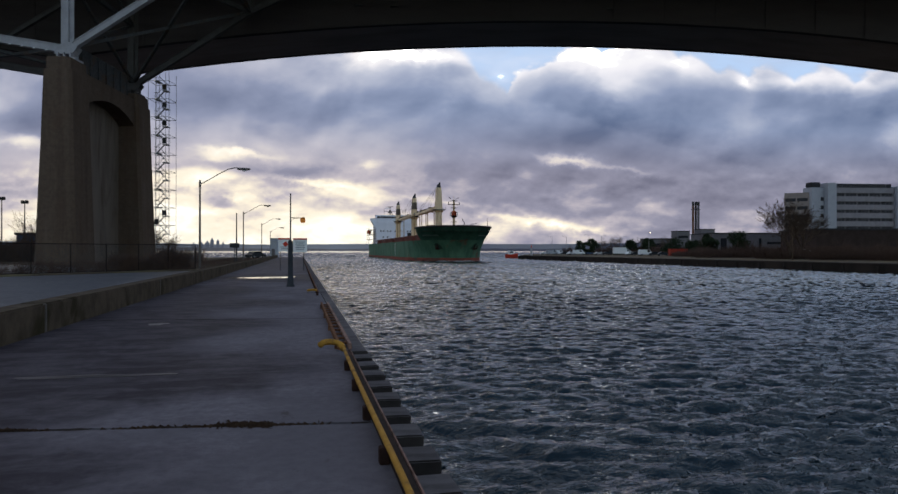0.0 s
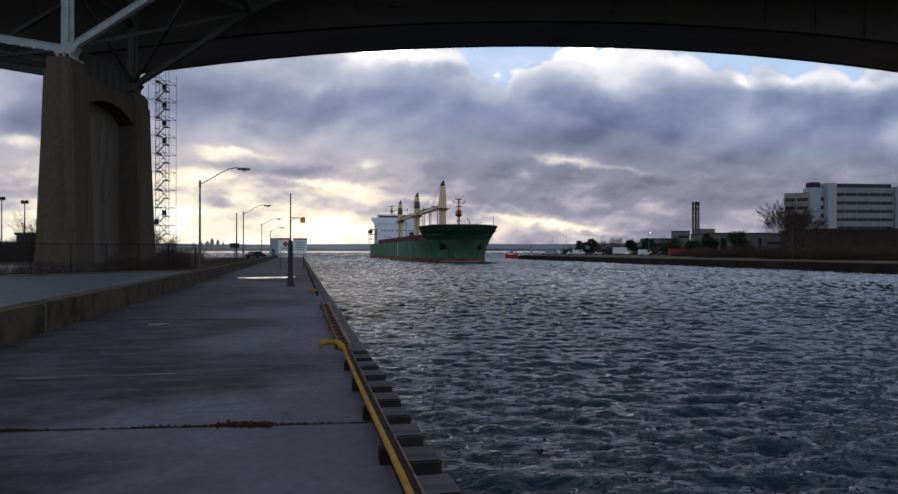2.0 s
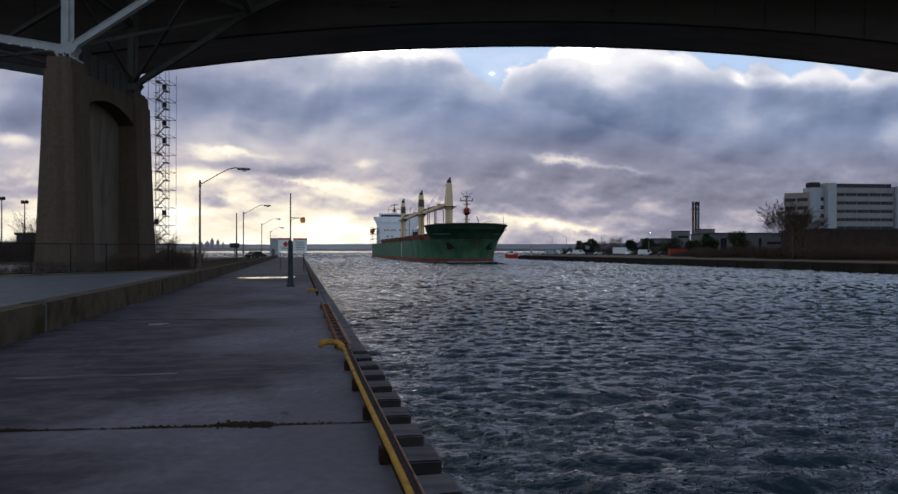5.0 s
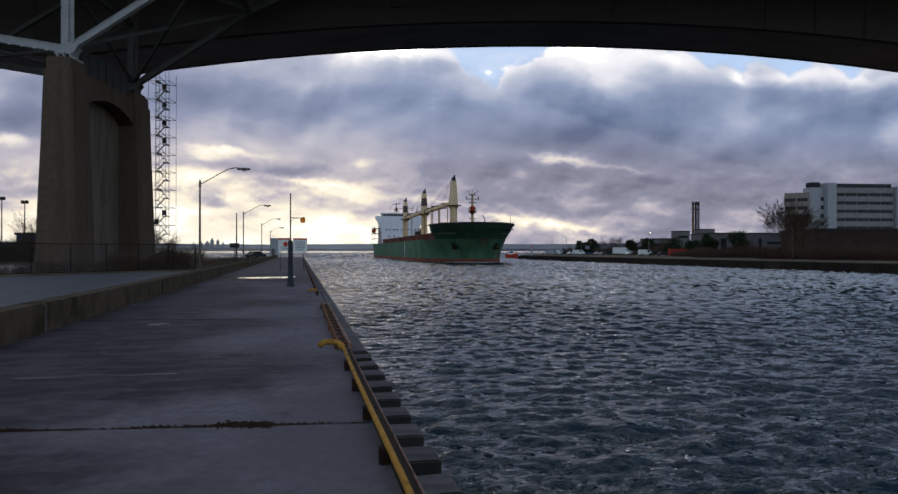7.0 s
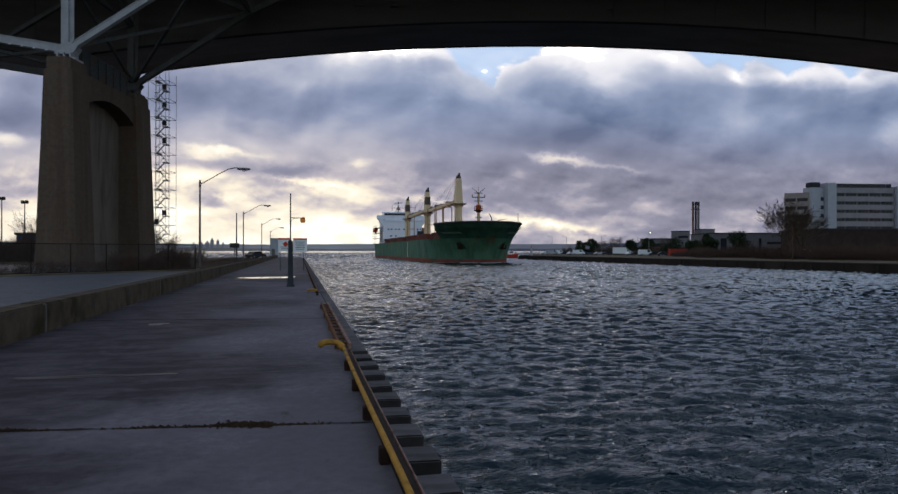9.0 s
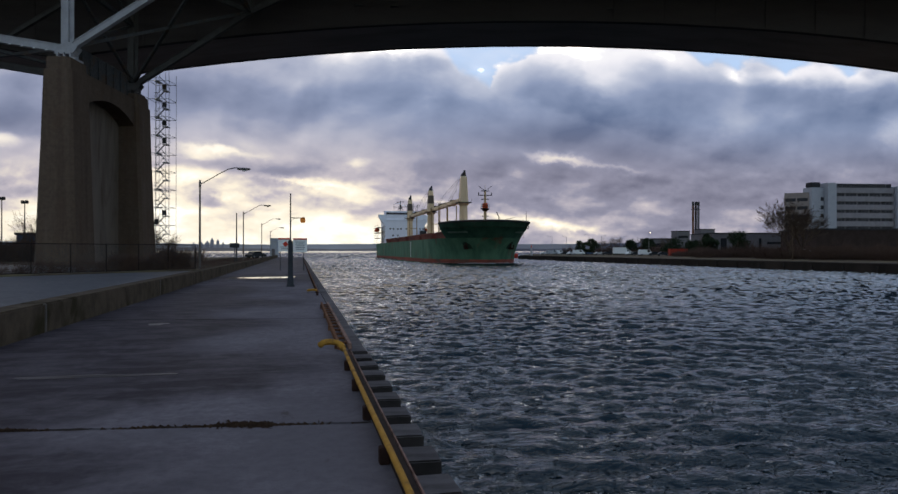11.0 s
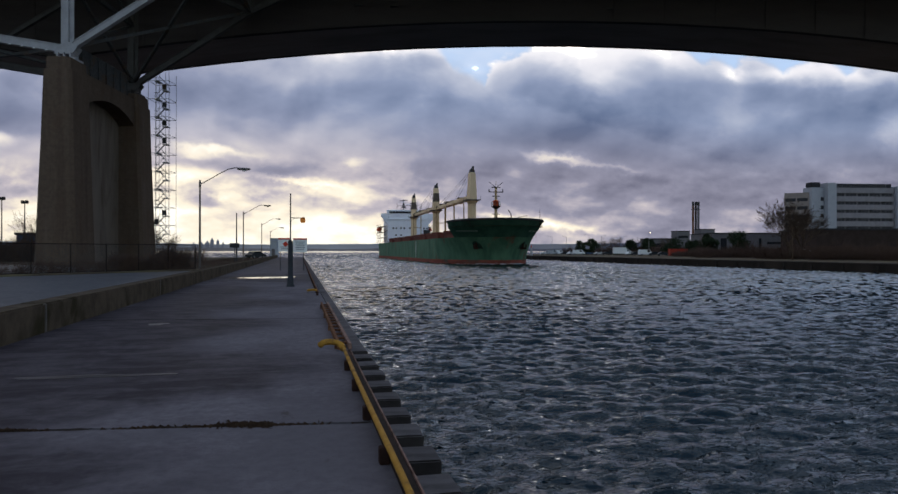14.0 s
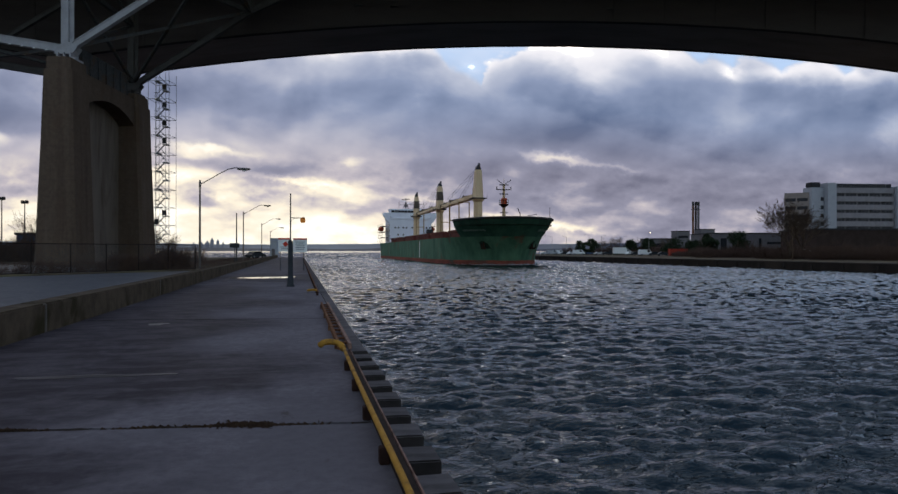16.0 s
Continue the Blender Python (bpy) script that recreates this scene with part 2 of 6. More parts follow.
# damp patches on the walkway: place, two widths, amount
DAMP = [(-3.2, 9.4, 2.9, 1.8, 1.6), (-4.0, 13.2, 1.9, 2.2, 1.3), (-2.2, 15.6, 1.7, 1.4, 1.0), (-3.9, 19.0, 1.4, 4.0, 1.2), (-1.4, 21.5, 1.6, 1.6, 0.8),
        (-3.6, 28.0, 1.7, 4.5, 1.0), (-1.9, 41.5, 2.8, 4.0, 1.1), (-4.2, 6.9, 1.6, 1.0, 0.9), (-3.2, 4.9, 2.6, 1.2, 0.75)]


def pier_material():
    """Old pier concrete: vertical run-off stains, rusty patches and the faint level lines of its pours."""
    m, t, b = blank("pier_concrete")
    vec = coords(t)
    x, y, z = split(t, vec)
    fine = fractal(t, vec, 2.5, 6, 0.65)
    runs = fractal(t, scaled(t, vec, (1.1, 1.1, 0.07)), 0.9, 5, 0.6, 0.3)
    patch = fractal(t, scaled(t, vec, (1, 1, 0.45)), 0.28, 5, 0.6, 0.6)
    lift = (z * (1 / 1.83)).op('FRACT')
    line = (lift - 0.5).op('ABSOLUTE').step(0.455, 0.495)
    c = mixed(t, fine.step(0.3, 0.75), (0.106, 0.077, 0.060), (0.080, 0.058, 0.045))
    c = mixed(t, runs.step(0.48, 0.72) * 0.55, c, (0.058, 0.039, 0.030))
    c = mixed(t, runs.step(0.46, 0.26) * 0.35, c, (0.150, 0.120, 0.102))
    c = mixed(t, patch.step(0.50, 0.68) * 0.65, c, (0.082, 0.052, 0.036))
    c = mixed(t, line * 0.22, c, (0.06, 0.046, 0.038))
    t.links.new(c, b.inputs["Base Color"])
    b.inputs["Roughness"].default_value = 0.92
    b.inputs["Specular IOR Level"].default_value = 0.06
    t.links.new(bump(t, fine * 0.5 + runs - line * 0.2, 0.5, 0.04), b.inputs["Normal"])
    return m


def water_material():
    """Cold choppy canal water: dark body, sharp sky reflection, small ripples on the waves."""
    m, t, b = blank("canal_water")
    vec = coords(t)
    ripple = fractal(t, scaled(t, vec, (0.7, 1.1, 1)), 6.5, 3, 0.55, 0.4)
    chop = fractal(t, scaled(t, vec, (0.55, 1.2, 1)), 2.4, 3, 0.55, 0.5)
    broad = fractal(t, scaled(t, vec, (0.4, 1.0, 1)), 0.035, 3, 0.5)
    c = mixed(t, broad, (0.001, 0.0085, 0.015), (0.002, 0.013, 0.022))
    t.links.new(c, b.inputs["Base Color"])
    # waves too small to build, out in the reach, blur the reflection
    t.links.new((split(t, vec)[1].step(30.0, 150.0) * 0.09 + 0.04).sock, b.inputs["Roughness"])
    b.inputs["IOR"].default_value = 1.34
    b.inputs["Specular Tint"].default_value = (0.80, 0.98, 1.05, 1)
    t.links.new(bump(t, chop * 0.5 + ripple * 0.22, 1.0, 0.16), b.inputs["Normal"])
    return m


def cloud_material():
    """Broken evening cloud over a low sun: heavy blue-grey masses, bright rims, a warm glow near the horizon, blue gaps."""
    m, t, b = blank("evening_cloud")
    t.nodes.remove(b)
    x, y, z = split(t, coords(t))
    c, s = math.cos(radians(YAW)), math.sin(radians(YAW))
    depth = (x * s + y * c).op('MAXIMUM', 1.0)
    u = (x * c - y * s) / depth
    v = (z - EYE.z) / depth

    def puffs(scale, aspect, du=0.0, dv=0.0, detail=5, rough=0.5, seed=0.0, warp=0.2):
        return fractal(t, join(t, u + du, (v + dv) * aspect, seed), scale, detail, rough, warp)

    def lit(scale, aspect, reach, seed, rough=0.5):
        """Relief: a clump is lit where the air above and to the left of it is thinner."""
        return (puffs(scale, aspect, 0, 0, 5, rough, seed) - puffs(scale, aspect, -reach * 0.4, reach, 5, rough, seed)).clamp(-0.16, 0.2)

    masses = puffs(3.4, 1.6, detail=4, seed=2.0, rough=0.36)
    lumps = puffs(8.0, 1.5, detail=4, seed=4.0, rough=0.40)
    streaks = puffs(8.0, 3.0, detail=6, rough=0.5, seed=0.0, warp=0.4)
    small = puffs(19.0, 1.7, seed=7.0, rough=0.55)
    crumb = puffs(60.0, 1.2, detail=4, rough=0.6, seed=9.0, warp=0.1)
    wu = u + (masses - 0.5) * 0.05 + (lumps - 0.5) * 0.09 + (small - 0.5) * 0.045
    wv = v + (lumps - 0.5) * 0.045 + (small - 0.5) * 0.030

    def blob(u0, v0, su, sv, amount):
        a = (wu - u0) / su
        d = (wv - v0) / sv
        return ((a * a + d * d) * -1.0).op('EXPONENT') * amount

    low = (v * -8.0 + 1.0).clamp()
    upper = v.step(0.09, 0.15)
    # brightness: a glow that fades upwards and to the right, heavy masses in the middle, lighter towards the top
    light = low * (u.step(-0.05, 0.45) * -0.22 + 0.31) + v.step(0.21, 0.30) * 0.12 + 0.33 + (u * -0.30).clamp(-0.14, 0.10)
    light = light + (masses - 0.5) * 0.55 + (lumps - 0.5) * 0.34 + (streaks - 0.5) * 0.95 * (v * -9.0 + 1.35).clamp(0.03, 1.0)
    light = light + (small - 0.5) * (upper * -0.28 + 0.36)
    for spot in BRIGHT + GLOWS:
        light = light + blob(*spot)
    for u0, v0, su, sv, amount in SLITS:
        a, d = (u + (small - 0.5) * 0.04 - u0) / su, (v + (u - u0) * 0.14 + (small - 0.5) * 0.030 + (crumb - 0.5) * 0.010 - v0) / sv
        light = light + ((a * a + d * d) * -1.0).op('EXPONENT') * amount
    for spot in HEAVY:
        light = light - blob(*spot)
    light = light + lit(3.8, 1.5, 0.034, 2.0, 0.36) * 0.95 + lit(8.0, 1.4, 0.018, 4.0, 0.38) * 0.85 + lit(21.0, 1.9, 0.006, 7.0) * (upper * -0.42 + 0.5)
    light = light + (crumb - 0.5) * (upper * -0.10 + 0.12)
    # heaped banks of cloud: an uneven billowing top with a sunlit rim, fading into grey below
    hu = u + (lumps - 0.5) * 0.05 + (small - 0.5) * 0.035

    def bank(heads, deep, soft):
        """The cover of a bank of cloud and the glow of its rim."""
        top = u * 0.0
        for u0, v0, r in heads:
            a = hu - u0
            top = top.op('MAXIMUM', (a * a * -1.0 + r * r).op('MAXIMUM', 0.0).op('SQRT') * 0.7 + v0 + a.op('ABSOLUTE') * -0.3)
        under = top - v + (small - 0.5) * 0.034 + (crumb - 0.5) * 0.008
        return under.step(-0.002, soft), (under.op('MAXIMUM', 0.0) * (-1.0 / deep)).op('EXPONENT')

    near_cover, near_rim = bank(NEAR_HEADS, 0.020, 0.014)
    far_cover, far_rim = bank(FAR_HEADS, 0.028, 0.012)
    light = light + far_cover * far_rim * (near_cover * -1.0 + 1.0) * 0.30 + near_cover * near_rim * 0.14
    covered = near_cover.op('MAXIMUM', far_cover)
    light = light.clamp(0.0, 1.10)
    cool = ramp(t, light, [(0.0, (0.10, 0.145, 0.26)), (0.3, (0.255, 0.308, 0.452)), (0.55, (0.485, 0.522, 0.635)), (0.8, (0.82, 0.81, 0.86)), (1.0, (1.0, 0.99, 0.97))])
    warm = ramp(t, light, [(0.0, (0.165, 0.165, 0.23)), (0.3, (0.285, 0.28, 0.365)), (0.52, (0.52, 0.475, 0.515)), (0.76, (0.95, 0.845, 0.68)), (1.0, (1.04, 0.985, 0.85))])
    col = mixed(t, (v.step(0.10, 0.22) * (u.step(-0.45, 0.0) * 0.4 + 0.6) + u.step(0.16, 0.50) * v.step(0.06, 0.16) * 0.30).clamp(), warm, cool)
    col = mixed(t, (covered * -1.0 + 1.0) * (streaks.step(0.35, 0.62) * -0.35 + 1.0), col, (0.46, 0.62, 0.88))
    e = t.nodes.new("ShaderNodeEmission")
    t.links.new(col, e.inputs[0])
    # the thin sunlit rims are far brighter than the masses
    t.links.new((light.step(0.86, 1.10) * (v.step(0.18, 0.26) * (u.step(0.15, 0.45) * -4.2 + 4.8) + 0.1) + 0.54).sock, e.inputs[1])
    t.links.new(e.outputs[0], t.nodes["Material Output"].inputs[0])
    return m


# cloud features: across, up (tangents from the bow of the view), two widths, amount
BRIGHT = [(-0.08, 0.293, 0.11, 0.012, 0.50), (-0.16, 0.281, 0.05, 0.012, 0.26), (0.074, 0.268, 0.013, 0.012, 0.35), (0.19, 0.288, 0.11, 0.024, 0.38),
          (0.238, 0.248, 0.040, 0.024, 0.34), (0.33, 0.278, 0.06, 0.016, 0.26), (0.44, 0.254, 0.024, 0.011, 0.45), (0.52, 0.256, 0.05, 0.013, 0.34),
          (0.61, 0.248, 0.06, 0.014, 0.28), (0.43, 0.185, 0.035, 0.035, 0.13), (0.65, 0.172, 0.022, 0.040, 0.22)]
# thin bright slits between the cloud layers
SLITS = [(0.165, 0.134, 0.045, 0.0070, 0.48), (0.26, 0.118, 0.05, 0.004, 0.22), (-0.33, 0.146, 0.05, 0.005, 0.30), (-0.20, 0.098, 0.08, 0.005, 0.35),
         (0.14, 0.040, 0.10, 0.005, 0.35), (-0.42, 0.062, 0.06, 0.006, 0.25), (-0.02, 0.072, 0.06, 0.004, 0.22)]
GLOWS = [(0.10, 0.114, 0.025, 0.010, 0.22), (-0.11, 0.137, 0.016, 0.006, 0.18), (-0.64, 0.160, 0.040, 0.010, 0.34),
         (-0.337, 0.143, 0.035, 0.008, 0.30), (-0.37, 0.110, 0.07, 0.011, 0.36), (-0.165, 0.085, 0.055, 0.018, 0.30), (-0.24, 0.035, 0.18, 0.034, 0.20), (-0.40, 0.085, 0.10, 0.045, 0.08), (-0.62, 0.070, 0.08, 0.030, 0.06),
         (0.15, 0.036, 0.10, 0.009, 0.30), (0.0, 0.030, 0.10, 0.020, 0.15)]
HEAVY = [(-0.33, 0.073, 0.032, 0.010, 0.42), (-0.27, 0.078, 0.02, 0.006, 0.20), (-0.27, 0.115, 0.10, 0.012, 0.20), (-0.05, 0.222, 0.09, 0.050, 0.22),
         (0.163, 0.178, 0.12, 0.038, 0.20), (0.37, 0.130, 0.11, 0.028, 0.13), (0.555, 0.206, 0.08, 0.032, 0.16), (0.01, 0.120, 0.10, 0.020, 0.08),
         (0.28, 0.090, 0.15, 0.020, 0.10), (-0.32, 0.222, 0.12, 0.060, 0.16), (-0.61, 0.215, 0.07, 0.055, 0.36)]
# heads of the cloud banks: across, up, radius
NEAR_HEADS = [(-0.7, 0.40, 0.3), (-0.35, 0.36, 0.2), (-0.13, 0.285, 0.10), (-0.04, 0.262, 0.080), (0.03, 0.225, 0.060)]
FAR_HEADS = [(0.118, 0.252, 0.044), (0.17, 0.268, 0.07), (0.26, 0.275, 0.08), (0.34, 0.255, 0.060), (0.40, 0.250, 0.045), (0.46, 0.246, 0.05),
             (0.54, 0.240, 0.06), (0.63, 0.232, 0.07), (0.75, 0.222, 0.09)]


# ---- the large structure ----
DECK, GROUND = 1.7, 1.66
deck_mat, water_mat, cloud_mat, pier_concrete = deck_material(), water_material(), cloud_material(), pier_material()


def build_clouds():
    """A broad sheet of cloud that sinks to the horizon in the distance."""
    bm = bmesh.new()
    rings = []
    for i in range(41):
        r = 900 * (4900 / 900) ** (i / 40)
        z = 350 * (1 - (r / 4900) ** 4) - (12 if i == 40 else 0)
        rings.append([(r * math.sin(a), r * math.cos(a), z) for a in (radians(YAW - 75 + 150 * k / 60) for k in range(61))])
    skin(bm, rings, closed=False, caps=False)
    return piece("cloud_backdrop", bm, cloud_mat, "broken grey evening clouds with bright rims and blue gaps", "sky", kind="structure", smooth=True)


def chop_tile(n, size, heading, seed, shortest):
    """A square, repeating patch of wind chop from a wave spectrum: height and sideways shift on an n by n grid."""
    rng = np.random.RandomState(seed)
    k1 = np.fft.fftfreq(n, size / n) * 2 * math.pi
    kx, ky = np.meshgrid(k1, k1)
    k = np.hypot(kx, ky)
    k[0, 0] = 1.0
    peak = 2 * math.pi / CHOP_LENGTH
    along = (kx * math.cos(heading) + ky * math.sin(heading)) / k
    power = k ** -3.4 * np.exp(-1.2 * (peak / k) ** 3) * (0.03 + along ** 4) * np.exp(-(k * shortest / 6.283) ** 2)
    power[0, 0] = 0.0
    wave = np.sqrt(power) * (rng.randn(n, n) + 1j * rng.randn(n, n))
    h = np.fft.ifft2(wave).real
    slope = np.hypot(np.fft.ifft2(1j * kx * wave).real.std(), np.fft.ifft2(1j * ky * wave).real.std())
    shift_x = np.fft.ifft2(-1j * kx / k * wave).real
    shift_y = np.fft.ifft2(-1j * ky / k * wave).real
    return np.stack([shift_x, shift_y, h], -1) / slope


def sample(tile, size, x, y):
    """Values of a repeating tile at places in metres, blended between its points."""
    n = tile.shape[0]
    fx, fy = (x / size) % 1.0 * n, (y / size) % 1.0 * n
    i, j = np.floor(fx).astype(int), np.floor(fy).astype(int)
    a, b = (fx - i)[..., None], (fy - j)[..., None]
    i, j, i1, j1 = i % n, j % n, (i + 1) % n, (j + 1) % n
    return (tile[j, i] * (1 - a) + tile[j, i1] * a) * (1 - b) + (tile[j1, i] * (1 - a) + tile[j1, i1] * a) * b


CHOP_LENGTH, CHOP_SLOPE = 1.75, 0.37


def wind_chop(x, y, reach):
    """Two turned patches of chop laid over one another, so that no pattern comes back; finer near, smoother in the reach."""
    total = 0.0
    for size, turn, seed in ((71.0, 0.0, 3), (57.0, 0.42, 8)):
        c, s = math.cos(turn), math.sin(turn)
        u, v = x * c + y * s, y * c - x * s
        heading = math.radians(257) - turn
        near = sample(chop_tile(1024, size, heading, seed, 0.13), size, u, v)
        far = sample(chop_tile(1024, size, heading, seed, 0.36), size, u, v)
        w = np.clip((reach - 30) / 50, 0, 1)[..., None]
        d = near * (1 - w) + far * w
        d = np.stack([d[..., 0] * c - d[..., 1] * s, d[..., 0] * s + d[..., 1] * c, d[..., 2]], -1)
        total = total + d * 0.707
    gust = 0.9 + 0.22 * np.sin(0.16 * x + 0.09 * y) * np.sin(0.07 * x - 0.12 * y + 1.0) + 0.12 * np.sin(0.31 * x - 0.05 * y)
    # longer lake waves outside the canal mouth
    lake = 3.8 * sample(chop_tile(1024, 71.0, math.radians(262), 5, 0.25), 71.0, x / 5.0, y / 5.0)
    w = np.clip((reach - 210) / 120, 0, 1)[..., None]
    total = total * (1 - w) + lake * w
    steep = CHOP_SLOPE * gust * (1 + 0.6 * np.clip((reach - 40) / 90, 0, 1))
    return total * steep[..., None]


def build_water():
    """One sheet of water in rings about the landing, fine over the canal and coarse elsewhere."""
    fine = np.radians(np.arange(-16, 62, 0.11))
    coarse = np.radians(np.concatenate([np.arange(62, 340, 6.0), [342.0]]))
    az = np.concatenate([fine, coarse])
    rs = [0.5, 3.0, 6.0]
    r = 8.0
    while r < 1200:
        rs.append(r)
        r += 0.066 if r < 46 else 0.066 + (r - 46) * 0.0040
    rs += [1210, 1250, 1300, 1400, 1600, 2000, 2600, 3400, 4870]
    rs = np.array(rs)
    gr, ga = np.meshgrid(rs, az, indexing="ij")
    gx, gy = gr * np.sin(ga), gr * np.cos(ga) - 16.0
    d = wind_chop(gx, gy, gr)
    inside = np.clip((gr - 6) / 3, 0, 1) * np.clip((1200 - gr) / 200, 0, 1) * np.clip((ga + 0.28) / 0.05, 0, 1) * np.clip((1.08 - ga) / 0.05, 0, 1)
    co = np.stack([gx, gy, np.zeros_like(gx)], -1) + d * inside[..., None] * np.array([0.85, 0.85, 1.0])
    nr, na = gx.shape
    i = np.arange(nr * na).reshape(nr, na)
    nxt = np.roll(i, -1, axis=1)
    quads = np.stack([i[:-1], i[1:], nxt[1:], nxt[:-1]], -1).reshape(-1, 4)[:, ::-1]
    me = bpy.data.meshes.new("water")
    me.vertices.add(nr * na)
    me.vertices.foreach_set("co", co.reshape(-1))
    me.loops.add(quads.size)
    me.loops.foreach_set("vertex_index", np.ascontiguousarray(quads).reshape(-1).astype(np.int32))
    me.polygons.add(len(quads))
    me.polygons.foreach_set("loop_start", np.arange(0, quads.size, 4, dtype=np.int32))
    me.update(calc_edges=True)
    me.polygons.foreach_set("use_smooth", np.ones(len(quads), dtype=bool))
    me.materials.append(water_mat)
    return tagged(new("water", me), "choppy dark blue-green canal water with small wind waves", "water", kind="structure")


clouds = build_clouds()
water = build_water()

# canal bed, so that the sheet of water has ground beneath it
bm = bmesh.new()
box(bm, -4600, 4600, -400, 4870, -7.0, -6.0)
piece("canal_bed", bm, soil, "dark silty canal bed under the water", "ground", kind="structure")

# land beside the walkway, and beyond the canal
bm = bmesh.new()
prism(bm, [(-5.36, -120), (-5.36, 150), (-7, 168), (-12, 176), (-22, 165), (-60, 158), (-140, 165), (-900, 190), (-900, -120)], -6, GROUND)
piece("ground", bm, asphalt, "grey worn asphalt yard beside the walkway", "ground", kind="structure")
bm = bmesh.new()
prism(bm, [(81.9, -120), (1500, -120), (1500, 900), (300, 600), (160, 420), (120, 345), (100, 300), (86, 262), (81.9, 249)], -6, 1.35)
piece("ground_far_bank", bm, soil, "brown wintry ground on the far bank", "ground", kind="structure")

# far canal wall with a pale coping
coping_mat = surface("coping_concrete", (0.13, 0.112, 0.105), (0.095, 0.082, 0.077), 1.6, 0.9)
bm = bmesh.new()
box(bm, 81.0, 81.88, -120, 249, -6, 1.36)
far_wall = piece("canal_wall_far", bm, surface("stained_wall", (0.035, 0.029, 0.027), (0.025, 0.021, 0.02), 0.6, 0.9, stain=(0.05, 0.04, 0.035), stretch=(1, 1, 0.25)),
                 "dark stained concrete wall of the far canal bank", "wall", kind="structure")
for k in range(37):
    bm = bmesh.new()
    box(bm, 80.9, 82.2, -119.95 + k * 9.9, -110.1 + k * 9.9, 1.364, 1.5, bevel=0.03)
    part("coping", bm, coping_mat, far_wall, "weathered pale concrete coping stone" if k == 0 else "")
for k in range(48):
    bm = bmesh.new()
    box(bm, 80.78, 80.98, -60 + k * 6.5, -59.7 + k * 6.5, -1.5, 1.1)
    part("fender_pile", bm, timber, far_wall)

# canal wall under the walkway
bm = bmesh.new()
box(bm, -4.9, 0.78, -120, 168, -6, 1.30)
near_wall = piece("canal_wall_near", bm, mossy, "damp concrete canal wall under the walkway", "wall", kind="structure")

# walkway slabs, their joints slightly askew
walkway = thing("pavement", pose(0, 0, 0), "grey worn concrete walkway with damp stains", "pavement", kind="structure")
SKEW = -0.117
JOINTS = [-63.86 + 10.05 * k for k in range(24)]
for a, b_ in zip(JOINTS, JOINTS[1:]):
    bm = bmesh.new()
    g = 0.019
    lo = [(-4.86, a + g - SKEW * -4.86 * -1), (0.78, a + g + SKEW * 0.78), (0.78, b_ - g + SKEW * 0.78), (-4.86, b_ - g + SKEW * -4.86)]
    lo[0] = (-4.86, a + g + SKEW * -4.86)
    prism(bm, lo, 1.304, DECK)
    es = [e for e in bm.edges if all(v.co.z > 1.6 for v in e.verts)]
    bmesh.ops.bevel(bm, geom=es, offset=0.018, segments=2, affect='EDGES')
    part("slab", bm, deck_mat, walkway)

# low parapet between walkway and yard
parapet = thing("parapet", pose(0, 0, 0), "low mossy concrete parapet wall along the walkway", "wall", kind="structure")
for k in range(19):
    y0 = -53.0 + 11.3 * k
    bm = bmesh.new()
    vs = box(bm, -5.35, -4.84, y0 + 0.02, y0 + 11.28, 1.3, 2.27, bevel=0.035)
    part("wall_section", bm, mossy, parapet)
    bm = bmesh.new()
    box(bm, -5.33, -4.83, y0 - 0.03, y0 + 0.05, 1.31, 2.262, bevel=0.02)
    part("joint_filler", bm, coping_mat, parapet, "pale mortar patch over a joint" if k == 0 else "")

# distant hills and low shore beyond the lake
rng = random.Random(7)


def ridge(name, dist, a0, a1, top, mat, label, base=-2.0):
    bm = bmesh.new()
    ring0, ring1, ring2 = [], [], []
    for k in range(121):
        a = radians(YAW + a0 + (a1 - a0) * k / 120)
        h = top(k / 120)
        for ring, r, z in ((ring0, dist, base), (ring1, dist + 15, h), (ring2, dist + 240, base)):
            ring.append((r * math.sin(a), r * math.cos(a), z))
    skin(bm, [ring0, ring1, ring2], closed=False, caps=False)
    return piece(name, bm, mat, label, "hills", kind="structure", smooth=False)


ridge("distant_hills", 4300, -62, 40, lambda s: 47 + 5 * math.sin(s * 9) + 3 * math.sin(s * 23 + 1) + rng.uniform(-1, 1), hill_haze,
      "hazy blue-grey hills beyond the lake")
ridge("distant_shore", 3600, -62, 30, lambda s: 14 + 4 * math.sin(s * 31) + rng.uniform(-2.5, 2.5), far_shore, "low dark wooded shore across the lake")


# ---- the bridges ----
PHI = radians(10)
BD = Vector((math.cos(PHI), -math.sin(PHI), 0))   # along the bridges
BN = Vector((math.sin(PHI), math.cos(PHI), 0))    # along the canal, away
BR = Matrix(((BD.x, BN.x, 0, 0), (BD.y, BN.y, 0, 0), (0, 0, 1, 0), (0, 0, 0, 1)))
GIRDER_AT = EYE + Vector((math.sin(radians(YAW)), math.cos(radians(YAW)), 0)) * 112.0


def soffit(s):
    """Height of the underside of the haunched girder, s metres along it: lowest over the piers."""
    s = -112.0 - s if s < -56.0 else s
    return 36.93 - 0.00112 * (s - 18.5) ** 2 if s < 93 else 30.7 + 0.045 * min(s - 93, 60)


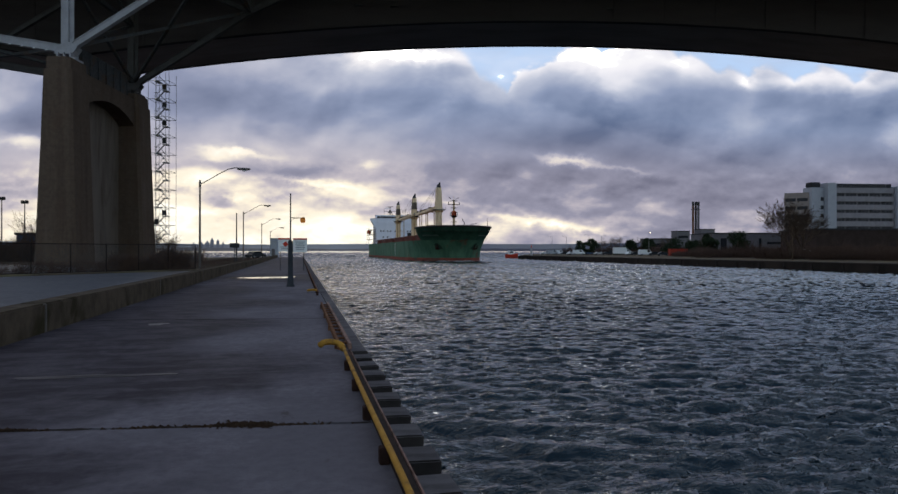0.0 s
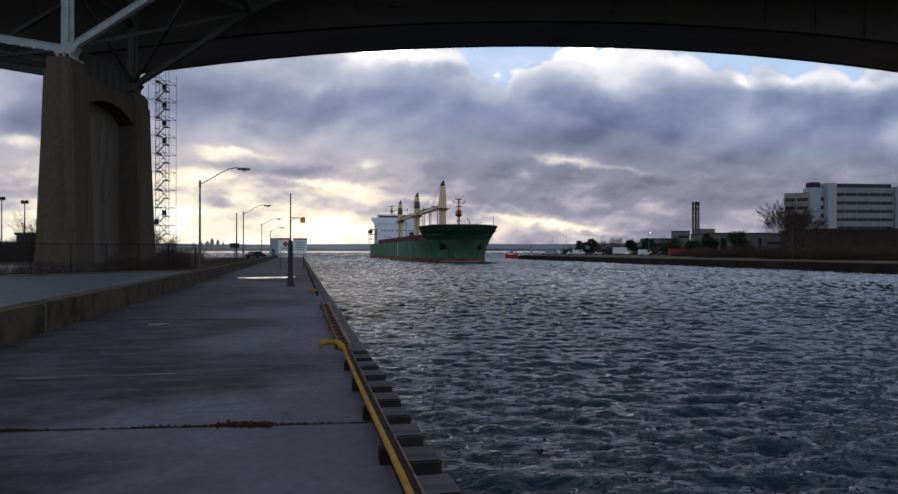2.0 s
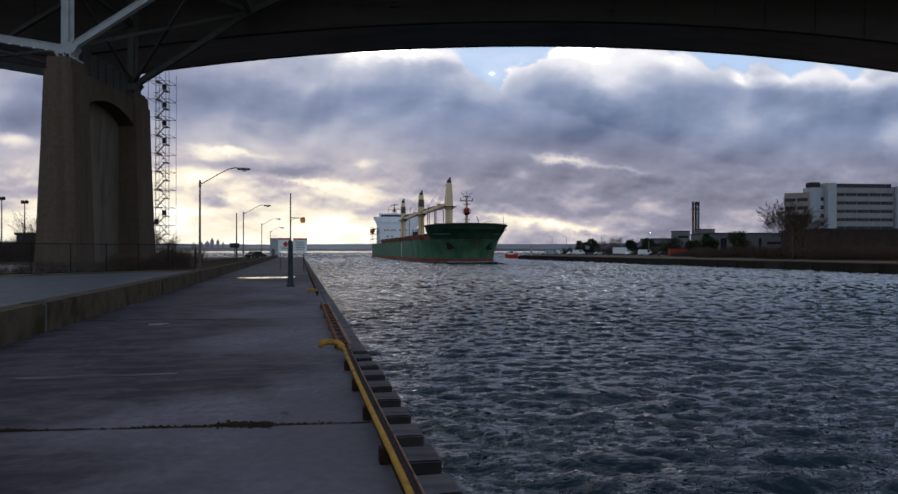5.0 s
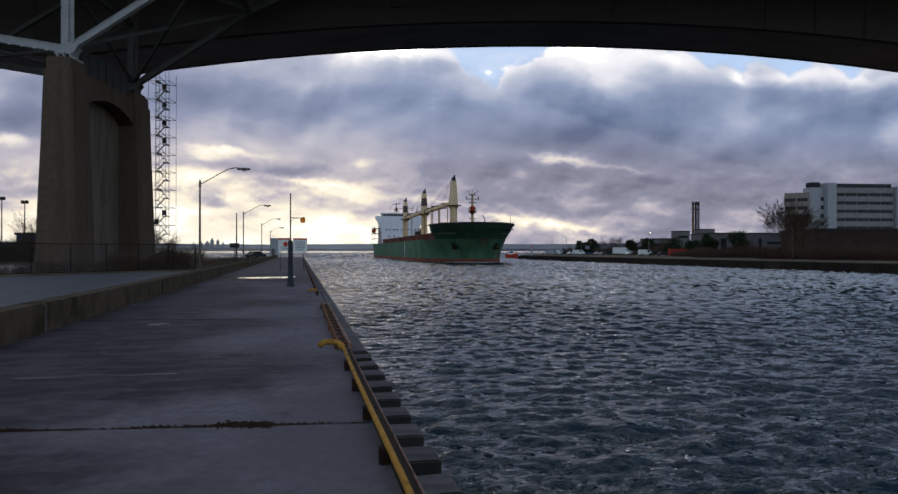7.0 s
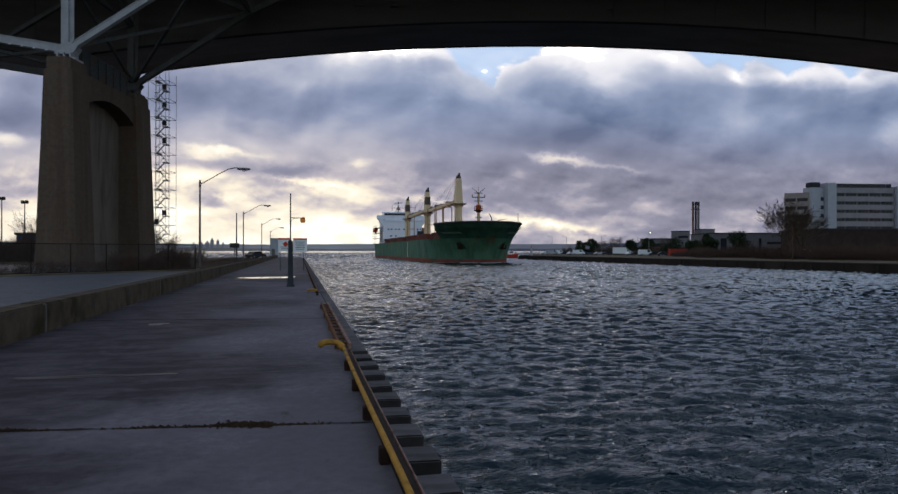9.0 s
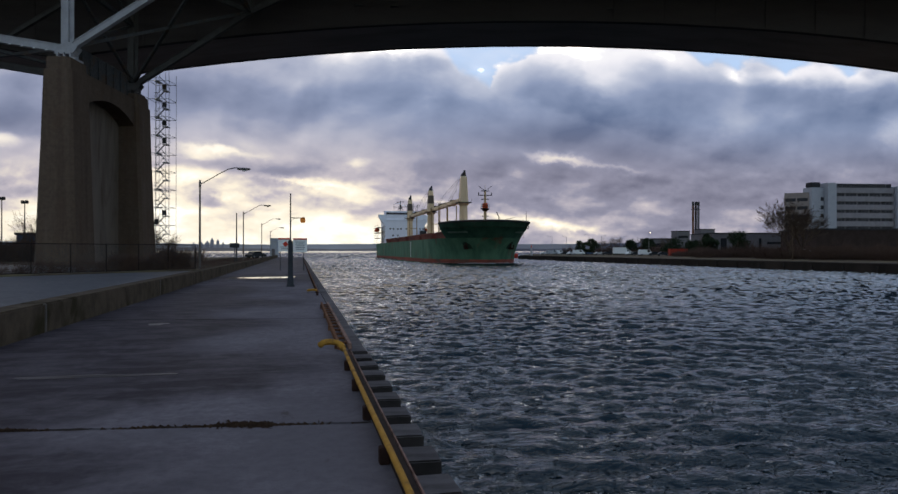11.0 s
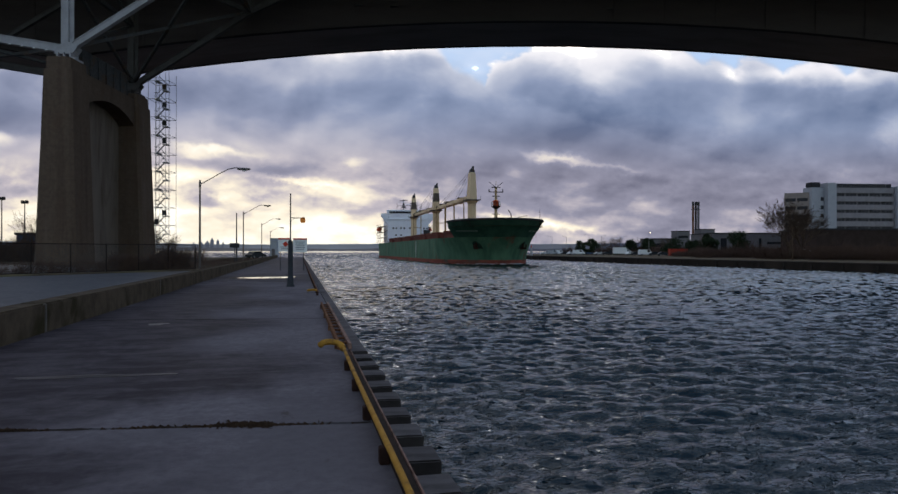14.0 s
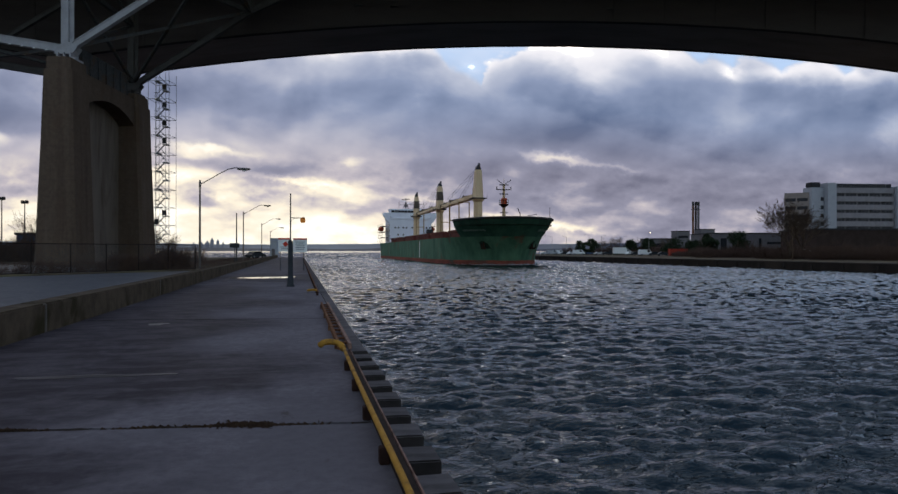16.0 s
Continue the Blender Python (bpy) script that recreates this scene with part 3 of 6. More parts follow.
def build_girder_bridge():
    br = thing("girder_bridge", Matrix.Translation((GIRDER_AT.x, GIRDER_AT.y, 0)) @ BR, "dark haunched steel girder road bridge over the canal", "bridge")
    n = 90
    ss = [-150 + 340 * k / n for k in range(n + 1)]
    bm = bmesh.new()
    skin(bm, [[(s, -12, soffit(s)), (s, 0, soffit(s)), (s, 0.4, 43), (s, -12.4, 43)] for s in ss])
    part("box_girder", bm, girder_paint, br)
    # light thrown up by the water is put into a paler plate underneath
    bm = bmesh.new()
    skin(bm, [[(s, -11.5, soffit(s) - 0.06), (s, -0.5, soffit(s) - 0.06), (s, -0.5, soffit(s) - 0.004), (s, -11.5, soffit(s) - 0.004)] for s in ss])
    part("soffit_plate", bm, surface("lit_soffit", (0.30, 0.25, 0.235), (0.22, 0.185, 0.175), 0.3, 0.9, stain=(0.15, 0.12, 0.11), stretch=(0.25, 1, 1)), br, "stained girder underside, light off the water put into its colour")
    for s in ss[::2]:
        for y in (-12.3, 0.3):
            bm = bmesh.new()
            beam(bm, (s, y, soffit(s) + 0.3), (s, y, 42.8), 0.12, 0.10)
            part("web_stiffener", bm, girder_paint, br)
    for y in (-12, 0):
        bm = bmesh.new()
        skin(bm, [[(s, y - 0.45, soffit(s) - 0.09), (s, y + 0.45, soffit(s) - 0.09), (s, y + 0.45, soffit(s) - 0.005), (s, y - 0.45, soffit(s) - 0.005)] for s in ss])
        part("bottom_flange", bm, girder_paint, br)
    bm = bmesh.new()
    box(bm, -150, 190, -15, 3, 43.02, 43.6)
    part("deck_slab", bm, concrete, br)
    for y in (-15, 2.7):
        bm = bmesh.new()
        box(bm, -150, 190, y, y + 0.3, 43.6, 44.6)
        part("side_barrier", bm, concrete, br)
    # small dim bars added for the specks on the girder's near face
    for s in (-14, -9, 22.5, 54):
        bm = bmesh.new()
        box(bm, s, s + 1.1, -12.75, -12.50, 38.6, 38.72)
        part("face_bar", bm, shaded_steel, br)
    return br


build_girder_bridge()

PIER_H = 21.2
B1 = Vector((-25.5, 84.5, 0))
LEN = 17.4


def build_truss_bridge():
    br = thing("truss_bridge", Matrix.Translation((B1.x, B1.y, 0)) @ BR, "pale grey steel truss bridge on a concrete pier", "bridge")
    top = 3.3 + PIER_H
    K = 0.72
    # the far truss gets the darker steel, with its shade painted in
    for y, steel in ((0, pale_steel), (LEN, shaded_steel)):
        def member(name, p, q, w, h):
            bm = bmesh.new()
            d = (Vector(q) - Vector(p)).normalized()
            side = Vector((0, 1, 0))
            u = side.cross(d).normalized()
            # box member with flanged edges
            for off, ww, hh in ((0, w * 0.72 * K, h * K), (K * h / 2 - 0.04, w * K, 0.09), (-K * h / 2 + 0.04, w * K, 0.09)):
                beam(bm, Vector(p) + u * off, Vector(q) + u * off, ww, hh)
            part(name, bm, steel, br)
        bm = bmesh.new()
        box(bm, -1.3, 1.3, y - 1.0, y + 1.0, top, top + 0.25, bevel=0.03)
        for sx in (-0.7, 0, 0.7):
            box(bm, sx - 0.08, sx + 0.08, y - 0.9, y + 0.9, top + 0.25, top + 0.9)
        box(bm, -0.9, 0.9, y - 0.6, y + 0.6, top + 0.8, top + 1.2, bevel=0.04)
        part("bearing_shoe", bm, steel, br, "steel bearing shoe")
        bm = bmesh.new()
        outline = [(-1.2, 0.75), (-0.75, 1.75), (0.6, 2.1), (1.35, 1.5), (0.8, 0.75)]
        for yy in (y - 0.62, y + 0.56):
            lo = [bm.verts.new((a, yy, top + b)) for a, b in outline]
            hi = [bm.verts.new((a, yy + 0.06, top + b)) for a, b in outline]
            for k in range(5):
                bm.faces.new((lo[k], lo[(k + 1) % 5], hi[(k + 1) % 5], hi[k]))
            bm.faces.new(lo[::-1])
            bm.faces.new(hi)
        part("gusset_plate", bm, steel, br)
        node = (0, y, top + 1.35)
        member("post", node, (0, y, 43), 1.0, 1.1)
        member("arch_chord", node, (16, y, top + 11.9), 1.0, 1.0)
        member("arch_chord", (16, y, top + 11.9), (34, y, 45), 1.0, 1.2)
        member("side_chord", node, (-22, y, top + 4.8), 1.0, 1.2)
        member("side_chord", (-22, y, top + 4.8), (-60, y, top + 12), 1.0, 1.1)
        member("diagonal", (16, y, top + 11.9), (0, y, 43), 0.8, 0.8)
        member("diagonal", (-22, y, top + 4.8), (0, y, 43), 0.8, 0.8)
        member("post", (16, y, top + 11.9), (16, y, 43), 0.8, 0.7)
        member("post", (-22, y, top + 4.8), (-22, y, 43), 0.8, 0.7)
        member("top_chord", (-70, y, 43.2), (150, y, 43.2), 0.9, 0.9)
    # cross bracing between the two trusses
    for (s, z0, z1) in ((0, top + 2, 42), (16, top + 11.9, 43), (-22, top + 4.8, 43)):
        for a, b in ((0, LEN), (LEN, 0)):
            bm = bmesh.new()
            beam(bm, (s, a, z0), (s, b, (z0 + z1) / 2), 0.35, 0.3)
            part("sway_brace", bm, dark_steel, br)
            bm = bmesh.new()
            beam(bm, (s, a, (z0 + z1) / 2), (s, b, z1), 0.35, 0.3)
            part("sway_brace", bm, dark_steel, br)
        for z in (z0, (z0 + z1) / 2, z1):
            bm = bmesh.new()
            beam(bm, (s, 0, z), (s, LEN, z), 0.4, 0.5)
            part("strut", bm, dark_steel, br)
    for s0, z0, s1, z1 in ((0, top + 1.6, 16, top + 11.9), (0, top + 1.6, -22, top + 4.8)):
        for a, b in ((0, LEN), (LEN, 0)):
            bm = bmesh.new()
            beam(bm, (s0, a, z0), (s1, b, z1), 0.35, 0.35)
            part("lateral_brace", bm, dark_steel, br)
    # deep plated strut along the top of the pier, between the bearings
    bm = bmesh.new()
    box(bm, -0.28, 0.28, 2.3, LEN - 2.3, top - 0.79, top + 2.3)
    for yy in np.linspace(2.5, LEN - 2.5, 7):
        box(bm, -0.42, 0.42, yy - 0.05, yy + 0.05, top - 0.78, top + 2.28)
    part("portal_strut", bm, dark_steel, br)
    # string of small white marker lamps along the side chord, and a cable below the deck
    for k in range(12):
        w = (k + 0.6) / 12
        bm = bmesh.new()
        box(bm, -16 * w - 0.11, -16 * w + 0.11, -0.5, -0.38, top + 0.80 + 2.5 * w, top + 0.90 + 2.5 * w)
        part("marker_lamp", bm, white_paint, br)
    bm = bmesh.new()
    box(bm, -150, 190, -4, LEN + 4, 43.7, 44.5)
    part("deck_slab", bm, concrete, br)
    for k in range(30):
        bm = bmesh.new()
        box(bm, -148 + k * 11.5, -147.5 + k * 11.5, -3, LEN + 3, 42.9, 43.69)
        part("floor_beam", bm, dark_steel, br)
    return br


build_truss_bridge()


def build_pier():
    """Two tapered shafts with a recessed, arch-headed web between them."""
    top = 3.3 + PIER_H
    pier = thing("bridge_pier", Matrix.Translation((B1.x, B1.y, 0)) @ BR, "weathered brown-grey concrete bridge pier with an arched recess", "bridge pier")
    for y, sgn in ((0, -1), (LEN, 1)):
        bm = bmesh.new()
        rings = []
        for z, g in ((1.2, 1.0), (8, 0.68), (15, 0.35), (top - 1.4, 0.06), (top - 1.36, -0.22), (top, -0.26)):
            hx, y_out, y_in = 1.5 + 0.8 * g, 2.4 + 0.4 * g, 2.0 + 0.1 * g
            ya, yb = (y - y_out, y + y_in) if sgn < 0 else (y - y_in, y + y_out)
            c = 0.35
            rings.append([(-hx + c, ya, z), (hx - c, ya, z), (hx, ya + c, z), (hx, yb - c, z), (hx - c, yb, z), (-hx + c, yb, z), (-hx, yb - c, z), (-hx, ya + c, z)])
        skin(bm, rings)
        part("shaft", bm, pier_concrete, pier)
    # arched head between the shafts
    bm = bmesh.new()
    ya, yb = 1.95, LEN - 1.95
    pts = [(ya, top - 0.8), (ya, top - 4.5)]
    for k in range(1, 16):
        w = k / 16
        pts.append((ya + (yb - ya) * w, top - 4.5 + 1.7 * math.sin(math.pi * w) ** 0.75))
    pts += [(yb, top - 4.5), (yb, top - 0.8)]
    vsa = [bm.verts.new((-1.4, y, z)) for y, z in pts]
    vsb = [bm.verts.new((1.05, y, z)) for y, z in pts]
    for k in range(len(pts)):
        j = (k + 1) % len(pts)
        bm.faces.new((vsa[k], vsa[j], vsb[j], vsb[k]))
    bm.faces.new(vsa[::-1])
    bm.faces.new(vsb)
    part("arched_head", bm, pier_concrete, pier)
    # light falling into the recess is put into the panel's paler concrete
    bm = bmesh.new()
    box(bm, -1.45, -1.0, 1.8, LEN - 1.8, 1.2, top - 1.0)
    part("web_panel", bm, surface("lit_panel_concrete", (0.160, 0.130, 0.113), (0.125, 0.101, 0.088), 0.6, 0.9, stain=(0.085, 0.064, 0.053), stretch=(1, 1, 0.2), stain_scale=0.6), pier, "recessed web panel, the light on it put into a paler grey")
    return pier


build_pier()


def build_stair_tower():
    """Scaffold stair tower beside the far shaft."""
    base = Vector((-20.7, 113.0, 0))
    tw = thing("scaffold_tower", Matrix.Translation((base.x, base.y, GROUND)) @ BR, "slender steel scaffold stair tower beside the bridge pier", "scaffold")
    H, w, c = 29.0, 1.55, 0.75
    for sx in (-w, w):
        for sy in (-w, w):
            bm = bmesh.new()
            tube(bm, (sx, sy, 0), (sx, sy, H), 0.035, n=6)
            part("standard", bm, galvanised, tw)
    for sx in (-c, c):
        for sy in (-c, c):
            bm = bmesh.new()
            tube(bm, (sx, sy, 0), (sx, sy, H), 0.03, n=6)
            part("newel", bm, galvanised, tw)
    for k in range(1, 11):
        z = 2.75 * k
        for a, b in (((-w, -w), (w, -w)), ((w, -w), (w, w)), ((w, w), (-w, w)), ((-w, w), (-w, -w))):
            bm = bmesh.new()
            tube(bm, (*a, z), (*b, z), 0.04, n=5)
            part("ledger", bm, galvanised, tw)
        bm = bmesh.new()
        tube(bm, (-w, -w, z + 0.1), (-4.0, -w, z + 0.1), 0.05, n=6)
        part("wall_tie", bm, dark_steel, tw)
    rng = random.Random(12)
    for k in range(1, 21):
        z = 1.38 * k
        s = 1 if k % 2 else -1
        bm = bmesh.new()
        beam(bm, (-c * s, -0.4 * s, z - 1.38), (c * s * 0.7, -0.4 * s, z), 0.40, 0.05)
        part("stair_flight", bm, galvanised, tw)
        for dy in (-0.68, -0.12):
            bm = bmesh.new()
            tube(bm, (-c * s, dy * s, z - 0.4), (c * s * 0.8, dy * s, z + 0.95), 0.03, n=5)
            part("handrail", bm, galvanised, tw)
        bm = bmesh.new()
        box(bm, min(c * s * 0.3, (c + 0.2) * s), max(c * s * 0.3, (c + 0.2) * s), -c, c, z - 0.06, z + 0.05)
        part("landing", bm, galvanised, tw)
        # guard frame, sometimes with a hung screen
        bm = bmesh.new()
        for zz in (z + 0.5, z + 1.0):
            tube(bm, (s * (c + 0.2), -c, zz), (s * (c + 0.2), c, zz), 0.03, n=5)
            tube(bm, (s * 0.2, -c, zz), (s * (c + 0.2), -c, zz), 0.03, n=5)
        part("guard_rail", bm, galvanised, tw)
        if rng.random() < 0.25:
            bm = bmesh.new()
            box(bm, min(s * 0.25, s * (c + 0.15)), max(s * 0.25, s * (c + 0.15)), -c - 0.03, -c + 0.01, z + 0.1, z + 0.9)
            part("screen", bm, dark_steel, tw)
    return tw


build_stair_tower()


# ---- the ship ----
def build_ship():
    """A loaded bulk carrier with three deck cranes. In its own space the bow tip is at y = 0 and the stern at y = 178."""
    ship = thing("cargo_ship", pose(46, 141.0, 0), "green bulk carrier with cream deck cranes and a white deckhouse", "ship")
    B = 11.7
    DK = 6.4

    def stem(z):
        return 5.6 * (1 - min(max(z / 9.5, 0.0), 1.0) ** 2.2)

    def half(y, z):
        """Half breadth of the hull: a bluff bow, flared to the deck, and a run that narrows aft."""
        f = min(max(z / 9.5, 0.0), 1.0) ** 2
        run = 25.5 - 12.0 * f
        s = min(max((y - stem(z)) / run, 0.0), 1.0)
        b = B * (1 - (1 - s) ** 2.2) ** (0.64 - 0.12 * f)
        if y > 150:
            q = min((y - 150) / 28.0, 1.0)
            b *= 1 - (0.34 - 0.20 * f) * q * q
        return b

    def strip(name, zs, ys, mat, label=""):
        bm = bmesh.new()
        for sgn in (-1, 1):
            rows = []
            for z in zs:
                row = []
                for y in ys:
                    y0 = stem(z)
                    yy = y0 + (y - ys[0]) * (ys[-1] - y0) / (ys[-1] - ys[0])
                    row.append((sgn * half(yy, z), yy, z))
                rows.append(row)
            skin(bm, rows, closed=False, caps=False)
        bmesh.ops.remove_doubles(bm, verts=bm.verts, dist=0.005)
        return part(name, bm, mat, ship, label, smooth=True)

    full = [0, 0.05, 0.15, 0.4, 0.8, 1.3, 1.9, 3, 4.5, 6.5, 9, 12, 15, 19, 24, 30, 40, 60, 90, 120, 145, 152, 158, 164, 170, 175, 178]
    strip("boot_top", [-1.5, -0.4, 0.3, 1.05], full, boot_red, "red antifouling band at the waterline")
    strip("hull", [1.05, 2, 3, 4.5, DK], full, hull_green)
    bm = bmesh.new()
    ring = [(sx * half(178, z), 178, z) for sx, z in ((-1, -1.5), (-1, 3), (-1, DK), (1, DK), (1, 3), (1, -1.5))]
    bm.faces.new([bm.verts.new(p) for p in ring])
    part("transom", bm, hull_green, ship)
    # main deck
    bm = bmesh.new()
    ys = [2, 4, 7, 10, 14, 20, 30, 60, 120, 150, 160, 170, 178]
    skin(bm, [[(-half(y, DK) + 0.05, y, DK - 0.15), (half(y, DK) - 0.05, y, DK - 0.15)] for y in ys], closed=False, caps=False)
    part("main_deck", bm, hatch_red, ship)
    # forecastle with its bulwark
    # shade on the flared bow is put into this darker hull green
    shaded_bow_green = surface("shaded_bow_green", (0.046, 0.106, 0.078), (0.024, 0.060, 0.046), 0.35, 0.7, stain=(0.085, 0.050, 0.038), stain_scale=0.7, stain_at=(0.56, 0.70))
    bm = bmesh.new()
    FY = 12.6
    fys = [0, 0.05, 0.15, 0.35, 0.7, 1.2, 1.8, 2.6, 3.6, 5, 6.5, 8.5, 11, FY]
    for sgn in (-1, 1):
        rows = []
        for z in (DK, 7.5, 8.6, 9.7):
            row = []
            for y in fys:
                y0 = stem(z)
                yy = y0 + y * (FY - y0) / FY
                row.append((sgn * half(yy, z), yy, z + (0.40 + 0.30 * (1 - yy / FY) if z > 9 else 0)))
            rows.append(row)
        skin(bm, rows, closed=False, caps=False)
    bmesh.ops.remove_doubles(bm, verts=bm.verts, dist=0.005)
    fc = part("forecastle", bm, shaded_bow_green, ship, "green forecastle, the bow's shade put into its darker colour", smooth=True)
    bm = bmesh.new()
    skin(bm, [[(-half(y, 9.5) + 0.03, y, 8.9), (half(y, 9.5) - 0.03, y, 8.9)] for y in (0.3, 0.8, 1.6, 3, 5, 8, 11, FY)], closed=False, caps=False)
    part("forecastle_deck", bm, hatch_red, ship)
    bm = bmesh.new()
    side = [(half(FY, z) - 0.15, z) for z in (DK - 0.1, 7.5, 8.6, 9.9)]
    skin(bm, [[(-x, y, z) for x, z in side] + [(x, y, z) for x, z in reversed(side)] for y in (FY - 0.15, FY)])
    part("forecastle_bulkhead", bm, hull_green, ship)
    for sgn in (-1, 1):
        bm = bmesh.new()
        line = []
        for y in fys:
            y0 = stem(9.7)
            yy = y0 + y * (FY - y0) / FY
            line.append((sgn * half(yy, 9.7), yy, 10.13 + 0.30 * (1 - yy / FY)))
        pipe(bm, line, 0.26, n=8)
        part("bulwark_cap", bm, dark_steel, fc)
    # draught mark, anchors, name bars, rub streak
    def hull_patch(name, sgn, y0, y1, z0, z1, mat, parent, off=0.04, label=""):
        bm = bmesh.new()
        rows = [[(sgn * (half(y0 + (y1 - y0) * k / 4, z) + o), y0 + (y1 - y0) * k / 4 - o * 0.5, z) for k in range(5)]
                for z in (z0, (z0 + z1) / 2, z1) for o in (off,)]
        skin(bm, rows, closed=False, caps=False)
        bmesh.ops.solidify(bm, geom=bm.faces[:], thickness=0.05)
        return part(name, bm, mat, parent, label)

    pocket_green = surface("pocket_green", (0.034, 0.066, 0.050), (0.026, 0.046, 0.036), 0.8, 0.8)
    faded_white = surface("faded_white", (0.28, 0.33, 0.31), (0.22, 0.27, 0.25), 1.0, 0.8)
    for sgn in (-1, 1):
        pocket = hull_patch("anchor_pocket", sgn, 7.0, 8.6, 3.7, 5.6, pocket_green, ship, label="dark anchor pocket")
        m = Matrix.Translation((sgn * (half(7.8, 4.5) + 0.25), 7.7, 4.5)) @ pose(0, 0, 0, 0, 0, sgn * 60)
        bm = bmesh.new()
        box(bm, -0.2, 0.2, -0.18, 0.18, -0.6, 0.8, m, bevel=0.08)
        box(bm, -0.24, 0.24, -0.85, 0.85, -0.95, -0.5, m, bevel=0.15)
        for k in (-1, 1):
            box(bm, -0.2, 0.2, k * 0.72 - 0.16, k * 0.72 + 0.16, -0.6, 0.25, m, bevel=0.08)
        part("anchor", bm, dark_rust, pocket, "dark rusty anchor")
        for k in range(9):
            hull_patch("name_bar", sgn, 4.8 + k * 0.6, 5.15 + k * 0.6, 7.6, 8.0, faded_white, ship, 0.03)
        bm = bmesh.new()
        box(bm, sgn * B - 0.03, sgn * B + 0.03, 57, 57.5, 1.2, 6.0)
        part("draught_mark", bm, white_paint, ship)
    # hatches
    for k, (a, b) in enumerate(((17, 31), (38, 56), (59, 81), (88, 106), (109, 128), (135, 144))):
        bm = bmesh.new()
        box(bm, -8.6, 8.6, a, b, DK - 0.1, 7.7, bevel=0.08)
        hatch = part("hatch_coaming", bm, hatch_red, ship)
        n = max(2, int((b - a) / 4))
        for i in range(n):
            bm = bmesh.new()
            w = (b - a) / n
            box(bm, -8.9, 8.9, a + i * w + 0.05, a + (i + 1) * w - 0.05, 7.7, 8.35, bevel=0.12)
            part("hatch_cover", bm, hatch_red, hatch)
    # deck rail along both sides
    for sgn in (-1, 1):
        bm = bmesh.new()
        for k in range(54):
            y = 15 + k * 2.4
            tube(bm, (sgn * 11.5, y, DK - 0.1), (sgn * 11.5, y, DK + 1.0), 0.03, n=4)
        for z in (0.5, 1.0):
            tube(bm, (sgn * 11.5, 15, DK + z), (sgn * 11.5, 143.5, DK + z), 0.025, n=4)
        part("deck_rail", bm, hatch_red, ship)
        bm = bmesh.new()
        for k in range(7):
            y = 1.5 + k * 1.8
            x = half(y, 9.5) - 0.2
            tube(bm, (sgn * x, y, 9.0), (sgn * x, y, 10.9), 0.03, n=4)
        part("bulwark_stays", bm, dark_steel, ship)

    crane_brown = surface("crane_brown", (0.12, 0.095, 0.08), (0.09, 0.07, 0.06), 0.8, 0.7, stain=(0.2, 0.16, 0.11))
    rest_ochre = surface("rest_ochre", (0.36, 0.23, 0.10), (0.28, 0.18, 0.08), 0.8, 0.7)
    # cranes with the jibs stowed aft
    def crane(y, ring, top, jib_to, jib_z, tower_mat):
        bm = bmesh.new()
        skin(bm, [[(r * math.cos(a) * 1.0, y + r * math.sin(a), z) for a in (2 * math.pi * k / 14 for k in range(14))]
                  for z, r in ((DK - 0.1, 1.4), (9, 1.25), (ring - 1.0, 1.15), (ring - 0.4, 1.6), (ring, 1.6))])
        c = part("deck_crane", bm, crane_cream, ship, "cream ship's crane, its jib stowed aft")
        bm = bmesh.new()
        h = top - ring
        skin(bm, [[(-w, y - d, z), (w, y - d, z), (w, y + d, z), (-w, y + d, z)]
                  for z, w, d in ((ring + 0.02, 1.05, 1.4), (ring + h * 0.3, 0.98, 1.3), (ring + h * 0.82, 0.76, 0.98), (ring + h * 0.88, 0.55, 0.75))])
        part("tower", bm, crane_cream, c)
        if tower_mat is not crane_cream:
            bm = bmesh.new()
            skin(bm, [[(-w, y - d, z), (w, y - d, z), (w, y + d, z), (-w, y + d, z)]
                      for z, w, d in ((ring + h * 0.34, 1.0, 1.31), (ring + h * 0.66, 0.87, 1.16))])
            part("tower_band", bm, tower_mat, c, "brown weathered band")
        bm = bmesh.new()
        skin(bm, [[(-w, y - d, z), (w, y - d, z), (w, y + d, z), (-w, y + d, z)]
                  for z, w, d in ((ring + h * 0.86, 0.62, 0.9), (ring + h * 0.95, 0.5, 0.7), (top, 0.15, 0.2))])
        tube(bm, (0.3, y, top - 0.6), (0.3, y, top + 0.5), 0.3, n=8)
        part("sheave_head", bm, dark_steel, c, "dark sheave head")
        bm = bmesh.new()
        box(bm, -1.9, 1.9, y - 2.1, y + 2.1, ring - 0.15, ring + 0.12)
        for sx in (-1.9, 1.9):
            for sy in (-2.1, 2.1):
                tube(bm, (sx, y + sy, ring), (sx, y + sy, ring + 1.0), 0.04, n=5)
        part("platform", bm, dark_steel, c)
        bm = bmesh.new()
        box(bm, -0.9, 0.9, y + 1.55, y + 2.5, ring + 1.2, ring + 3.0, bevel=0.1)
        part("cab", bm, dark_glass, c)
        if jib_to:
            bm = bmesh.new()
            for sx in (-0.9, 0.9):
                beam(bm, (sx, y + 1.6, ring + 0.8), (sx * 0.55, jib_to, jib_z), 0.42, 0.95)
            for k in range(9):
                w = k / 8
                x = 0.9 * (1 - w) + 0.5 * w
